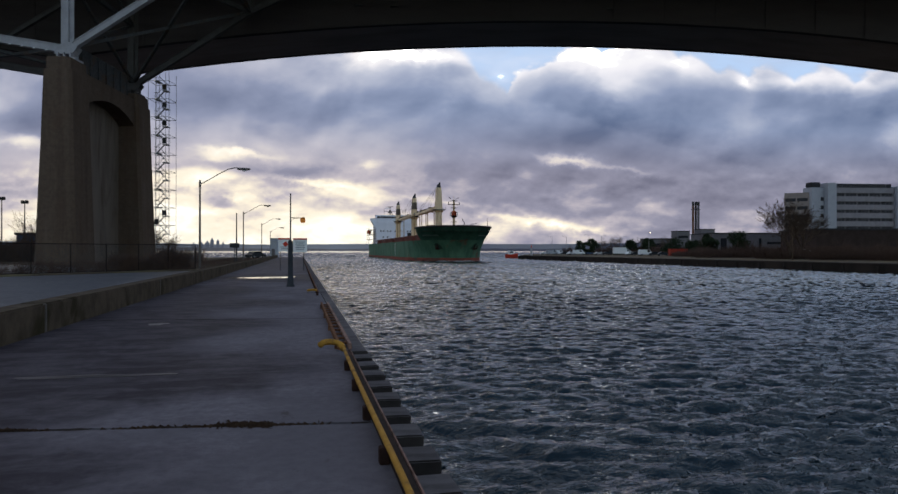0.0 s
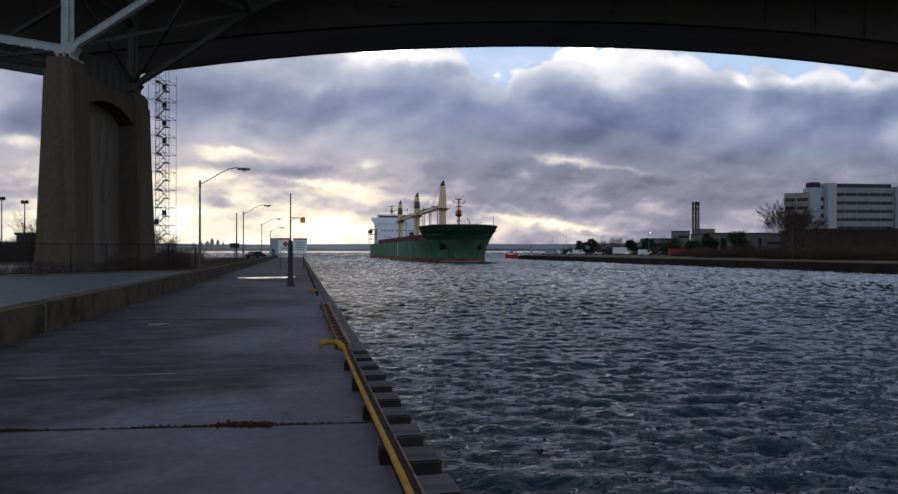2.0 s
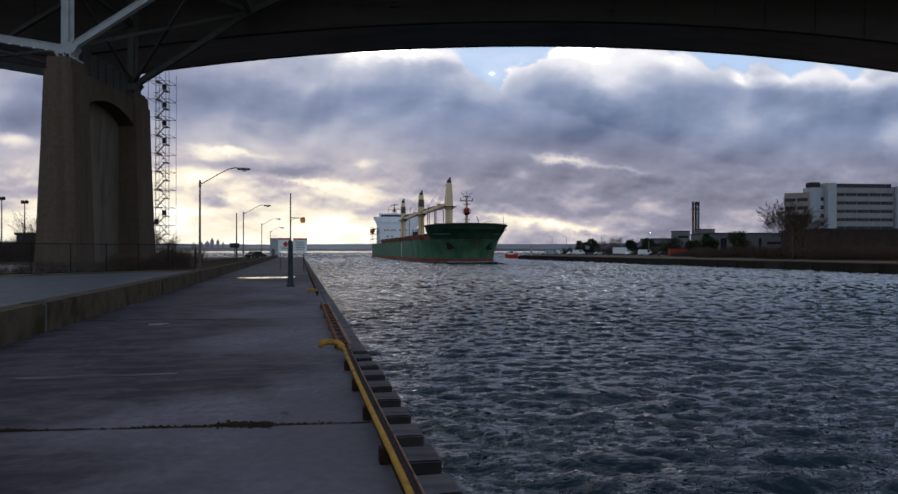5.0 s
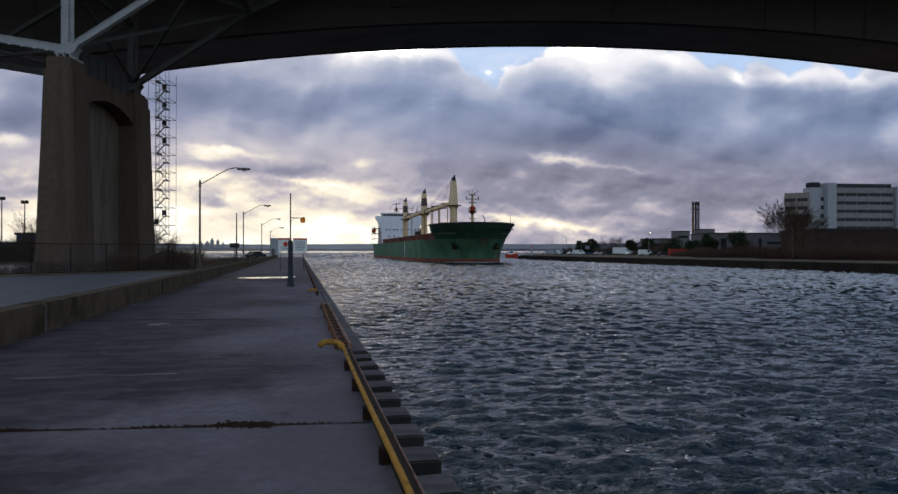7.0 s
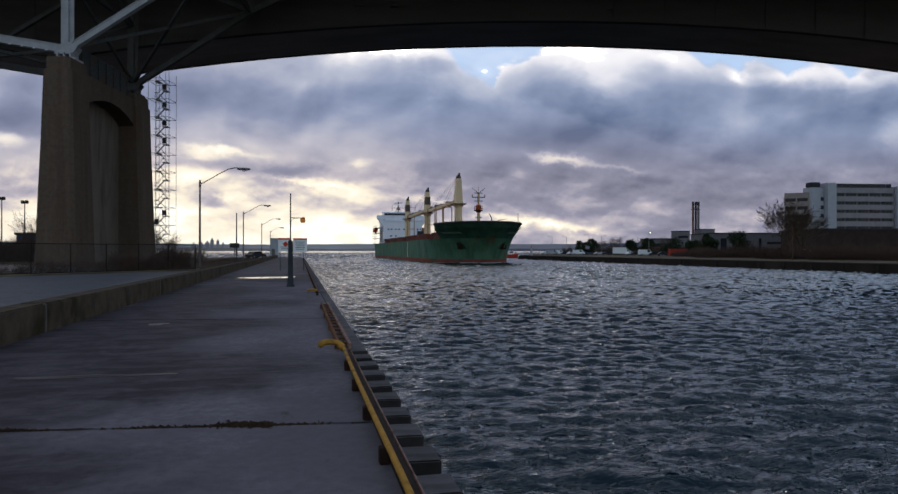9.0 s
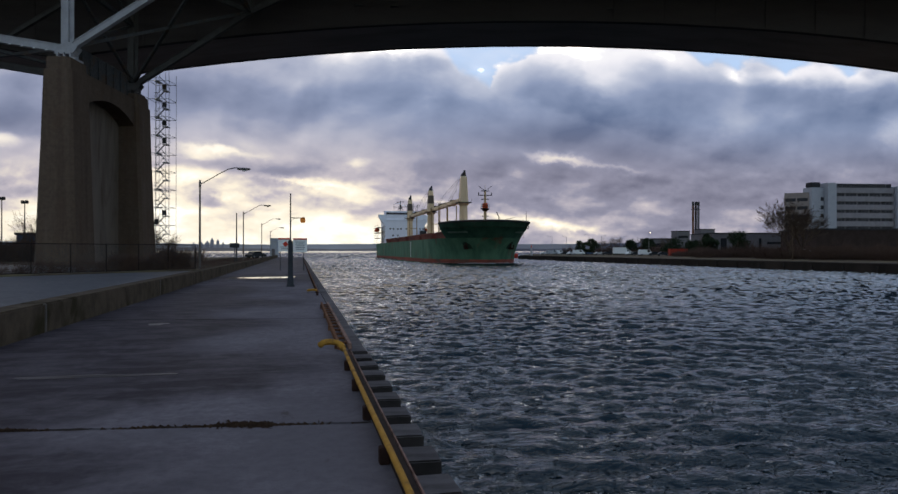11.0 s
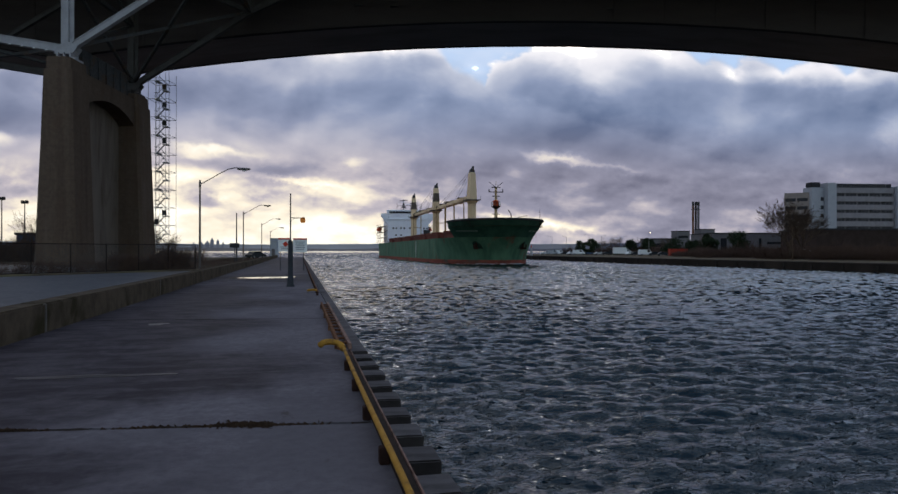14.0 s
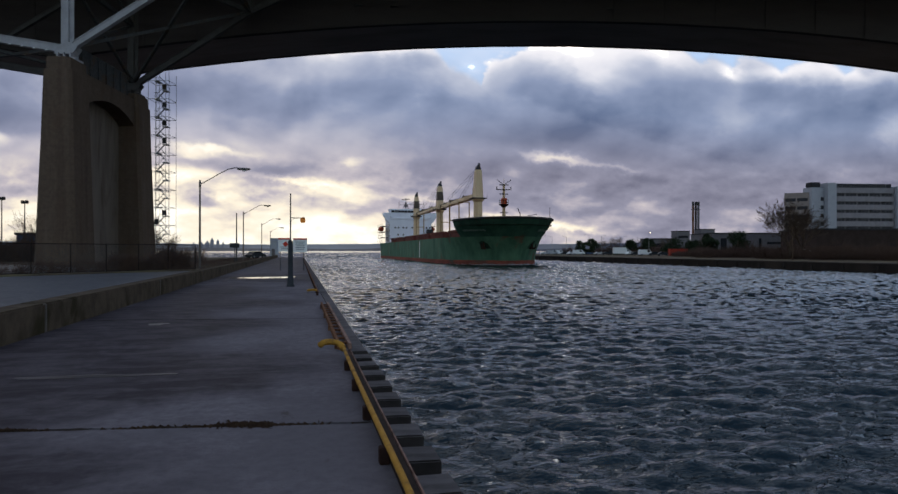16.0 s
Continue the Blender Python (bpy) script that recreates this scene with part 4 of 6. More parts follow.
                yy, zz = y + 1.6 + (jib_to - y - 1.6) * w, ring + 0.8 + (jib_z - ring - 0.8) * w
                beam(bm, (-x, yy, zz), (x, yy, zz), 0.3, 0.5)
            part("jib", bm, crane_cream, c)
            bm = bmesh.new()
            box(bm, -0.75, 0.75, jib_to - 1.6, jib_to + 0.9, jib_z - 0.9, jib_z + 0.7, bevel=0.15)
            part("jib_head", bm, dark_steel, c)
            bm = bmesh.new()
            for sx in (-0.35, 0.35):
                for w in (0.45, 1.0):
                    tube(bm, (sx, y + 0.6, top - 0.8), (sx, y + (jib_to - y) * w, ring + 1.3 + (jib_z - ring - 0.8) * w), 0.05, n=4)
            part("luffing_wires", bm, dark_steel, c)
            for yy, ww, hh in ((0.30, 0.9, 0.5), (0.52, 0.7, 0.45), (0.66, 1.1, 0.6), (0.86, 0.8, 0.5)):
                bm = bmesh.new()
                y1, z1 = y + (jib_to - y) * yy, ring + 0.8 + (jib_z - ring - 0.8) * yy
                box(bm, -ww, ww, y1 - 1.1, y1 + 1.1, z1 + 0.3, z1 + 0.5 + hh, bevel=0.1)
                part("sheave_block", bm, crane_brown, c, "dark sheave block")
            for yy in [y + (jib_to - y) * w for w in ((0.34, 0.62, 0.9) if tower_mat is crane_cream else (0.9,))]:
                bm = bmesh.new()
                zz = ring + 0.3 + (jib_z - ring) * (yy - y) / (jib_to - y) - 0.4
                for sx in (-1.5, 1.5):
                    tube(bm, (sx, yy, 8.2), (sx, yy, zz), 0.16, n=6)
                for z in (12.4, zz):
                    tube(bm, (-1.5, yy, min(z, zz)), (1.5, yy, min(z, zz)), 0.13, n=6)
                part("jib_rest", bm, rest_ochre, c, "ochre jib rest")
    crane(34.5, 17.0, 25.8, 80.5, 17.6, crane_cream)
    crane(85.0, 17.0, 26.0, 128.0, 17.6, crane_brown)
    crane(132.2, 17.0, 26.2, 0, 0, crane_brown)

    # foremast
    bm = bmesh.new()
    tube(bm, (0, 11.0, 8.9), (0, 11.0, 18.4), 0.45, 0.28, n=10)
    tube(bm, (0, 11.0, 18.4), (0, 11.0, 20.0), 0.08, 0.05, n=6)
    mast = part("foremast", bm, crane_cream, ship, "cream foremast with an orange lantern platform")
    bm = bmesh.new()
    tube(bm, (0, 11.0, 13.75), (0, 11.0, 13.95), 1.15, 1.15, n=12)
    tube(bm, (0, 11.0, 13.2), (0, 11.0, 13.75), 0.4, 1.0, n=12)
    part("crow_platform", bm, dark_rust, mast, "rusty mast platform")
    bm = bmesh.new()
    box(bm, -0.62, 0.62, 10.4, 11.6, 13.95, 15.3, bevel=0.12)
    part("lantern_house", bm, orange_paint, mast, "orange lantern house")
    bm = bmesh.new()
    for k in range(10):
        a = 6.283 * k / 10
        tube(bm, (1.1 * math.cos(a), 11 + 1.1 * math.sin(a), 13.9), (1.1 * math.cos(a), 11 + 1.1 * math.sin(a), 14.9), 0.04, n=4)
        b = 6.283 * (k + 1) / 10
        for z in (14.4, 14.9):
            tube(bm, (1.1 * math.cos(a), 11 + 1.1 * math.sin(a), z), (1.1 * math.cos(b), 11 + 1.1 * math.sin(b), z), 0.04, n=4)
    part("platform_rail", bm, dark_steel, mast)
    for z, w in ((12.0, 0.9), (16.3, 1.0), (17.3, 1.8), (18.4, 1.1)):
        bm = bmesh.new()
        tube(bm, (-w, 11.0, z), (w, 11.0, z), 0.12, n=6)
        box(bm, -w * 0.5, w * 0.5, 10.7, 11.3, z - 0.08, z + 0.06)
        part("yard_arm", bm, dark_steel, mast)
    for sx in (-1, 1):
        bm = bmesh.new()
        tube(bm, (0, 11.0, 18.4), (sx * 1.7, 11.0, 19.6), 0.07, n=5)
        part("mast_stay", bm, dark_steel, mast)
        bm = bmesh.new()
        tube(bm, (sx * 1.7, 11.0, 17.3), (sx * 1.7, 11.0, 18.0), 0.12, n=6)
        part("mast_light", bm, dark_steel, mast)
    bm = bmesh.new()
    tube(bm, (9.0, 5.2, 8.9), (9.0, 5.2, 13.0), 0.09, 0.05, n=6)
    part("bow_staff", bm, dark_steel, ship)
    bm = bmesh.new()
    tube(bm, (1.6, 4.0, 8.9), (1.6, 4.0, 11.5), 0.12, n=6)
    tube(bm, (1.6, 4.0, 11.5), (0.8, 3.4, 12.6), 0.1, n=6)
    tube(bm, (3.0, 3.0, 10.9), (5.4, 3.6, 11.3), 0.07, n=5)
    for yy in (4.5, 6.5):
        tube(bm, (-2.5, yy, 9.3), (2.5, yy, 9.3), 0.5, n=10)
    part("mooring_gear", bm, dark_steel, ship)
    bm = bmesh.new()
    for sx in (-1, 1):
        box(bm, sx * 4.2 - 1.4, sx * 4.2 + 1.4, 7.0, 8.8, 8.9, 10.5, bevel=0.2)
        tube(bm, (sx * 4.2 - 1.7, 7.9, 10.1), (sx * 4.2 + 1.7, 7.9, 10.1), 0.75, n=12)
    part("windlass", bm, dark_rust, ship, "rusty anchor windlass")
    # broken water pushed up along the bow
    rf = random.Random(31)
    co, fa = [], []
    for k in range(900):
        sx = rf.choice((-1, 1))
        y = 5.2 + abs(rf.gauss(0, 1)) ** 1.4 * 5.0
        off = abs(rf.gauss(0, 0.35)) + 0.05 * (y - 5)
        x = sx * (half(y, 0.2) + off)
        r, h = rf.uniform(0.08, 0.30), rf.uniform(0.05, 0.32) * (1 if y < 9 else 0.5)
        i0 = len(co)
        co += [(x - r, y - 2.2 * r, 0.0), (x + r, y - r, 0.02), (x + 0.4 * r, y + 2.2 * r, 0.0), (x, y, h)]
        fa += [(i0, i0 + 1, i0 + 3), (i0 + 1, i0 + 2, i0 + 3), (i0 + 2, i0, i0 + 3)]
    me = bpy.data.meshes.new("bow_foam")
    me.from_pydata(co, [], fa)
    me.materials.append(surface("foam", (0.42, 0.45, 0.48), (0.26, 0.29, 0.32), 2.0, 0.6))
    foam = new("bow_foam", me)
    foam.parent = ship
    tagged(foam, "small white bow wave", kind="stuff")

    # deckhouse
    bm = bmesh.new()
    box(bm, -8.8, 8.8, 146.5, 162.5, DK - 0.1, 16.6)
    house = part("deckhouse", bm, house_white, ship, "white deckhouse")
    bm = bmesh.new()
    box(bm, -9.2, 9.2, 146.1, 163.5, 16.6, 17.0)
    skin(bm, [[(-w, 146.4, z), (w, 146.4, z), (w, 152.5, z), (-w, 152.5, z)] for z, w in ((17.0, 8.4), (20.4, 8.7), (20.8, 9.0))])
    part("wheelhouse", bm, house_white, house)
    bm = bmesh.new()
    box(bm, -11.6, 11.6, 146.65, 150.0, 17.9, 19.2)
    for sx in (-1, 1):
        skin(bm, [[(sx * 8.7, y, 14.2), (sx * 8.7, y, 17.9), (sx * 11.6, y, 17.9)] for y in (146.6, 148.6)])
    part("bridge_wing", bm, house_white, house)
    bm = bmesh.new()
    for k in range(12):
        x = -7.7 + k * 1.4
        box(bm, x - 0.62, x + 0.62, 146.24, 146.36, 19.3, 20.15)
    part("wheelhouse_windows", bm, dark_glass, house)
    bm = bmesh.new()
    for z, xs in ((9.6, (-5.4, -3.2, 5.6)), (12.6, (-6.6, -5.2, -3.2, -1.8, 0.6, 2.2, 6.8, 8.2))):
        for x in xs:
            box(bm, x - 0.32, x + 0.32, 146.43, 146.49, z, z + 0.62)
    part("portholes", bm, dark_glass, house)
    bm = bmesh.new()
    for z in (9.2, 11.4, 13.6):
        for y in (148.5, 151.5, 154.5, 157.5, 160.5):
            for sx in (-1, 1):
                box(bm, sx * 8.83 - 0.03, sx * 8.83 + 0.03, y - 0.35, y + 0.35, z, z + 0.7)
    part("side_windows", bm, dark_glass, house)
    bm = bmesh.new()
    skin(bm, [[(-2.6, y0, z), (2.6, y0, z), (2.6, y1, z), (-2.6, y1, z)] for z, y0, y1 in ((DK, 163.5, 170.5), (20, 164.0, 169.5), (21.5, 165.0, 169.5))])
    part("funnel", bm, hull_green, house)
    for sx in (-1, 1):
        bm = bmesh.new()
        for z in (8.8, 11.2, 13.6):
            box(bm, sx * 10.5 - 1.2, sx * 10.5 + 1.2, 149.5, 166.5, z, z + 0.12)
            for y in (149.5, 153.5, 157.5, 161.5, 166.4):
                tube(bm, (sx * 11.7, y, DK), (sx * 11.7, y, z + 1.0), 0.05, n=5)
            tube(bm, (sx * 11.7, 149.5, z + 1.0), (sx * 11.7, 166.5, z + 1.0), 0.05, n=5)
        part("side_gallery", bm, dark_rust, house, "dark rusty side gallery")
    for sx in (-1, 1):
        bm = bmesh.new()
        skin(bm, [[(sx * 11.2 + w * math.cos(a), y, 12.6 + h * math.sin(a)) for a in (2 * math.pi * k / 10 for k in range(10))]
                  for y, w, h in ((154.5, 0.2, 0.3), (155.5, 0.9, 0.9), (158.5, 1.05, 1.05), (161.5, 0.9, 0.9), (162.5, 0.2, 0.3))])
        part("lifeboat", bm, orange_paint, house, "orange lifeboat")
    bm = bmesh.new()
    tube(bm, (-1.5, 150.5, 20.7), (-1.5, 150.5, 25.6), 0.28, 0.14, n=8)
    tube(bm, (-4.5, 150.5, 22.8), (6.5, 150.5, 23.2), 0.09, n=5)
    tube(bm, (-3.2, 150.5, 25.0), (0.2, 150.5, 25.3), 0.16, n=6)
    for x, z in ((-4.4, 24.2), (1.6, 24.2), (4.5, 24.6), (6.3, 24.2)):
        tube(bm, (x, 150.5, 20.7), (x, 150.5, z), 0.07, n=5)
    box(bm, -2.4, -0.6, 150.1, 150.9, 22.0, 22.6, bevel=0.1)
    for sx in (-1, 1):
        tube(bm, (-1.5 + sx * 1.4, 150.5, 20.7), (-1.5, 150.5, 24.0), 0.12, n=5)
    part("radar_mast", bm, dark_steel, house)
    for x, z, w in ((-2.6, 24.3, 1.5), (0.2, 23.4, 1.1)):
        bm = bmesh.new()
        box(bm, x - w, x + w, 150.2, 150.5, z, z + 0.22, bevel=0.05)
        part("radar_scanner", bm, house_white, house, "white radar scanner bar")
    bm = bmesh.new()
    tube(bm, (8, 145.5, DK), (8, 145.5, 11), 0.5, n=10)
    box(bm, 6.6, 9.4, 145.1, 146.3, 10.4, 12.2, bevel=0.1)
    part("provision_crane", bm, dark_steel, ship)
    return ship


ship = build_ship()


# ---- along the walkway ----
def spot(across, depth, z=0.0):
    """A place in the world from its tangent to the side of the view's axis and its depth along it."""
    c, s = math.cos(radians(YAW)), math.sin(radians(YAW))
    return Vector((across * depth * c + depth * s, depth * c - across * depth * s, z))


RX = 0.640   # line of the edge rail


worn_edge = surface("worn_edge", (0.27, 0.17, 0.14), (0.16, 0.09, 0.07), 9.0, 0.7, stain=(0.08, 0.05, 0.04))


def rail_section(y0, y1, mat, hook_at_start, hook_at_end, label):
    r = thing("edge_rail", pose(RX, y0, DECK), label, "railing", "low rails along the canal edge")
    pts = []
    L = y1 - y0
    hook = [(-0.33, 0.10, 0.20), (-0.28, 0.02, 0.225), (-0.18, -0.02, 0.23), (-0.08, 0.0, 0.215), (-0.02, 0.09, 0.185), (0, 0.22, 0.155)]
    if hook_at_start:
        pts += hook
    else:
        pts.append((0, 0, 0.15))
    n = max(2, int(L / 2))
    pts += [(0.006 * math.sin(k * 1.7), L * k / n, 0.15 + 0.004 * math.sin(k * 2.3)) for k in range(1, n)]
    if hook_at_end:
        pts += [(x, L - y, z) for x, y, z in hook[::-1]]
    else:
        pts.append((0, L, 0.15))
    bm = bmesh.new()
    pipe(bm, pts, 0.024)
    part("pipe", bm, mat, r, smooth=True)
    if hook_at_end:
        bm = bmesh.new()
        pipe(bm, [(x - 0.004, L - y, z - 0.012) for x, y, z in hook[::-1]], 0.047, n=12)
        part("hook_sleeve", bm, mat, r, smooth=True)
    k = 0
    y = 0.5
    while y < L - 0.1:
        bm = bmesh.new()
        box(bm, -0.055, 0.02, y - 0.05, y + 0.05, 0, 0.125, bevel=0.006)
        part("post", bm, dark_rust, r, "dark rusty steel post" if k == 0 else "")
        y += 1.37
        k += 1
    return r


rail_section(-20.0, 10.55, yellow_paint, False, True, "yellow-painted pipe rail with a hooked end")
rail_section(24.4, 140.0, rust, True, False, "rust-brown pipe rail along the canal edge")
# the hooked grab of the second rail keeps its paint
bm = bmesh.new()
pipe(bm, [(-0.36, 0.06, 0.20), (-0.28, -0.03, 0.228), (-0.18, -0.06, 0.233), (-0.06, -0.04, 0.216)], 0.042)
piece("grab_hook", bm, yellow_paint, "yellow-painted hooked pipe end", "railing", at=pose(RX, 24.38, DECK + 0.004), smooth=True)

# dark steel channel with a worn pale edge behind the pipe
ch = thing("edge_channel", pose(0, 0, 0), "dark rusty steel channel with a worn pale edge along the canal", "railing")
bm = bmesh.new()
box(bm, 0.665, 0.724, -20, 10.2, DECK + 0.002, DECK + 0.135, bevel=0.004)
part("channel", bm, surface("black_steel", (0.035, 0.027, 0.025), (0.02, 0.016, 0.015), 6.0, 0.8, stain=(0.06, 0.035, 0.03)), ch)
bm = bmesh.new()
box(bm, 0.7245, 0.738, -20, 10.2, DECK + 0.002, DECK + 0.148, bevel=0.003)
part("edge_strip", bm, worn_edge, ch, "worn pinkish steel edge")

# steel ladder lying in the gap between the rails
ladder = thing("ladder", pose(0.70, 11.0, DECK), "rusty pale-edged steel ladder along the canal edge", "ladder")
for sx in (-0.085, 0.085):
    bm = bmesh.new()
    box(bm, sx - 0.025, sx + 0.025, 0, 9.0, 0.03, 0.13, bevel=0.006)
    part("stile", bm, rust if sx < 0 else worn_edge, ladder, "pale worn stile" if sx > 0 else "")
for k in range(14):
    bm = bmesh.new()
    tube(bm, (-0.08, 0.4 + k * 0.62, 0.085), (0.08, 0.4 + k * 0.62, 0.085), 0.022, n=6)
    part("rung", bm, rust, ladder)
for k in range(4):
    bm = bmesh.new()
    box(bm, -0.14, -0.06, 0.3 + 2.6 * k, 0.42 + 2.6 * k, 0, 0.1)
    part("bracket", bm, rust, ladder)

# timber fender blocks and the wale they sit on
bm = bmesh.new()
box(bm, 0.782, 0.86, -20, 150, 0.75, 1.2, bevel=0.02)
piece("timber_wale", bm, timber, "dark wet timber wale along the canal wall", "timber")
rb = random.Random(11)
bm = bmesh.new()
box(bm, -0.135, 0.17, -0.20, 0.20, -0.20, 0.0, bevel=0.014)
# block tops take the paler timber, so their brighter light is painted in
for f in bm.faces:
    if f.normal.z > 0.9:
        f.material_index = 1
block = piece("fender_block", bm, [timber, worn_lit_timber], "dark square timber fender block on the canal wall", "fender", "fender blocks on the canal wall", at=pose(0.915, -3.4, DECK - 0.01))
yb = -3.4
for k in range(20):
    yb += 0.735
    copy_thing(block, pose(0.915 + rb.uniform(-0.012, 0.012), yb, DECK - 0.014 + rb.uniform(-0.006, 0.006), rb.uniform(-1.0, 1.0), rb.uniform(-0.8, 0.8), rb.uniform(-2, 2)))
bm = bmesh.new()
box(bm, 0.785, 1.07, 11.5, 26.0, 1.557, DECK - 0.02, bevel=0.02)
piece("edge_timber", bm, worn_lit_timber, "dark weathered timber cap along the canal edge", "timber")
bm = bmesh.new()
box(bm, 0.785, 1.07, 26.05, 150.0, 1.557, DECK - 0.03, bevel=0.02)
piece("edge_timber", bm, worn_lit_timber, "dark weathered timber cap along the canal edge", "timber")


# signal post on the walkway
def signal_post():
    p = thing("signal_post", pose(-0.39, 31.2, DECK), "dark steel signal post with an amber lantern on an arm", "signal post")
    bm = bmesh.new()
    skin(bm, [[(r * math.cos(a), r * math.sin(a), z) for a in (2 * math.pi * k / 12 for k in range(12))]
              for z, r in ((0, 0.19), (0.06, 0.19), (0.14, 0.15), (0.5, 0.115), (2.02, 0.105), (2.06, 0.06))])
    part("column", bm, dark_paint, p)
    bm = bmesh.new()
    tube(bm, (0, 0, 2.0), (0, 0, 4.12), 0.032, 0.026, n=8)
    part("pole", bm, dark_steel, p)
    bm = bmesh.new()
    tube(bm, (0, 0, 3.04), (0.42, 0, 3.04), 0.022, n=6)
    tube(bm, (0, 0, 2.86), (0.16, 0, 3.02), 0.012, n=5)
    part("arm", bm, dark_steel, p)
    bm = bmesh.new()
    box(bm, 0.42, 0.64, -0.10, 0.10, 2.83, 3.05, bevel=0.03)
    tube(bm, (0.53, 0, 3.05), (0.53, 0, 3.09), 0.06, 0.03, n=8)
    ln = part("lantern", bm, lantern_amber, p, "amber signal lantern")
    bm = bmesh.new()
    box(bm, 0.43, 0.63, -0.2, -0.1, 3.03, 3.05)
    part("visor", bm, dark_steel, ln)
    return p


signal_post()


# notice boards
def notice_board(x, y, w, h, z, diamond, post_x):
    s = thing("notice_board", pose(x, y, DECK), "white notice board with a red diamond" if diamond else "white notice board with lines of dark writing", "sign", "notice boards on the walkway")
    bm = bmesh.new()
    for px_ in post_x:
        tube(bm, (px_, 0.05, 0), (px_, 0.05, z + h), 0.035, n=8)
    part("post", bm, dark_steel, s)
    bm = bmesh.new()
    box(bm, -w / 2, w / 2, -0.02, 0.02, z, z + h, bevel=0.008)
    board = part("panel", bm, white_paint, s)
    if diamond:
        bm = bmesh.new()
        prism(bm, [(0.24, 0), (0, 0.24), (-0.24, 0), (0, -0.24)], 0, 0.01)
        bmesh.ops.transform(bm, matrix=Matrix.Translation((0.08, -0.024, z + h * 0.56)) @ pose(0, 0, 0, 90), verts=bm.verts)
        part("diamond", bm, red_paint, board)
    bm = bmesh.new()
    box(bm, -w / 2, w / 2, -0.035, -0.022, z + h - 0.1, z + h + 0.02)
    part("red_border", bm, red_paint, board)
    bm = bmesh.new()
    rr = random.Random(3)
    for k in range(5 if not diamond else 2):
        zz = z + 0.18 + k * 0.15
        ww = rr.uniform(0.25, 0.42) * w
        box(bm, -ww, ww, -0.034, -0.022, zz, zz + 0.06)
    part("writing_bars", bm, surface("sign_grey", (0.2, 0.22, 0.27), rough=0.6), board)
    return s


notice_board(-1.17, 56.4, 0.98, 1.05, 1.52, True, (-0.33,))
notice_board(0.05, 56.6, 1.1, 1.1, 1.46, False, (0.28,))


# street lamps
lamp_steel = surface("lamp_steel", (0.13, 0.115, 0.11), (0.10, 0.09, 0.085), 3.0, 0.45, metal=0.3)


def street_lamp():
    p = thing("street_lamp", pose(0, 0, 0), "grey steel street lamp with a curved arm", "street lamp", "street lamps along the yard")
    bm = bmesh.new()
    tube(bm, (0, 0, 0), (0, 0, 7.9), 0.11, 0.075, n=10)
    box(bm, -0.2, 0.2, -0.2, 0.2, -0.3, 0.05)
    part("pole", bm, lamp_steel, p, smooth=False)
    bm = bmesh.new()
    pipe(bm, [(0, 0, 7.5), (0.9, 0, 7.98), (1.8, 0, 8.5), (2.5, 0, 8.85), (3.1, 0, 8.98), (3.6, 0, 8.95)], 0.04, n=8)
    tube(bm, (0, 0, 7.2), (0, 0, 7.75), 0.1, n=8)
    part("arm", bm, lamp_steel, p, smooth=True)
    bm = bmesh.new()
    skin(bm, [[(x, w * math.cos(a), 8.86 + h * math.sin(a)) for a in (2 * math.pi * k / 10 for k in range(10))]
              for x, w, h in ((3.3, 0.05, 0.05), (3.5, 0.13, 0.1), (3.9, 0.19, 0.13), (4.35, 0.14, 0.1), (4.5, 0.05, 0.04))])
    head = part("lamp_head", bm, lamp_steel, p, smooth=True)
    bm = bmesh.new()
    skin(bm, [[(3.95 + r * math.cos(a) * 1.5, r * math.sin(a), z) for a in (2 * math.pi * k / 10 for k in range(10))] for z, r in ((8.78, 0.15), (8.7, 0.12), (8.66, 0.05))])
    part("lens", bm, lamp_lens, head, smooth=True)
    return p


lamp = street_lamp()
lamp.matrix_basis = Matrix.Translation(spot(-0.3625, 61.0, GROUND)) @ pose(0, 0, 0, 0, 0, -YAW)
LAMPS = [(-0.2992, 111), (-0.2725, 158), (-0.2600, 219)]
for across, depth in LAMPS:
    copy_thing(lamp, Matrix.Translation(spot(across, depth, GROUND if depth < 150 else 1.66)) @ pose(0, 0, 0, 0, 0, -YAW))


def tall_pole(across, depth, h, heads, label):
    p = thing("floodlight_pole", Matrix.Translation(spot(across, depth, GROUND)) @ pose(0, 0, 0, 0, 0, -YAW), label, "floodlight pole", "tall poles in the yard")
    bm = bmesh.new()
    tube(bm, (0, 0, -0.2), (0, 0, h), 0.13, 0.07, n=8)
    part("pole", bm, dark_steel, p)
    for sx in heads:
        bm = bmesh.new()
        box(bm, sx - 0.22, sx + 0.22, -0.25, 0.2, h - 0.35, h + 0.2, bevel=0.06)
        part("floodlight", bm, dark_steel, p)
    if heads:
        bm = bmesh.new()
        beam(bm, (min(heads), 0, h - 0.05), (max(heads), 0, h - 0.05), 0.1, 0.1)
        part("crossbar", bm, dark_steel, p)
    return p


tall_pole(-0.651, 112, 10.2, (-0.3, 0.3), "dark floodlight pole with two lamps")
tall_pole(-0.6175, 112, 9.6, (-0.34, 0.34), "dark floodlight pole with two lamps")
tall_pole(-0.3092, 100, 7.1, (), "slim plain grey pole in the yard")
p = thing("road_sign", Matrix.Translation(spot(-0.312, 90, GROUND)), "black road sign on a post", "sign")
bm = bmesh.new()
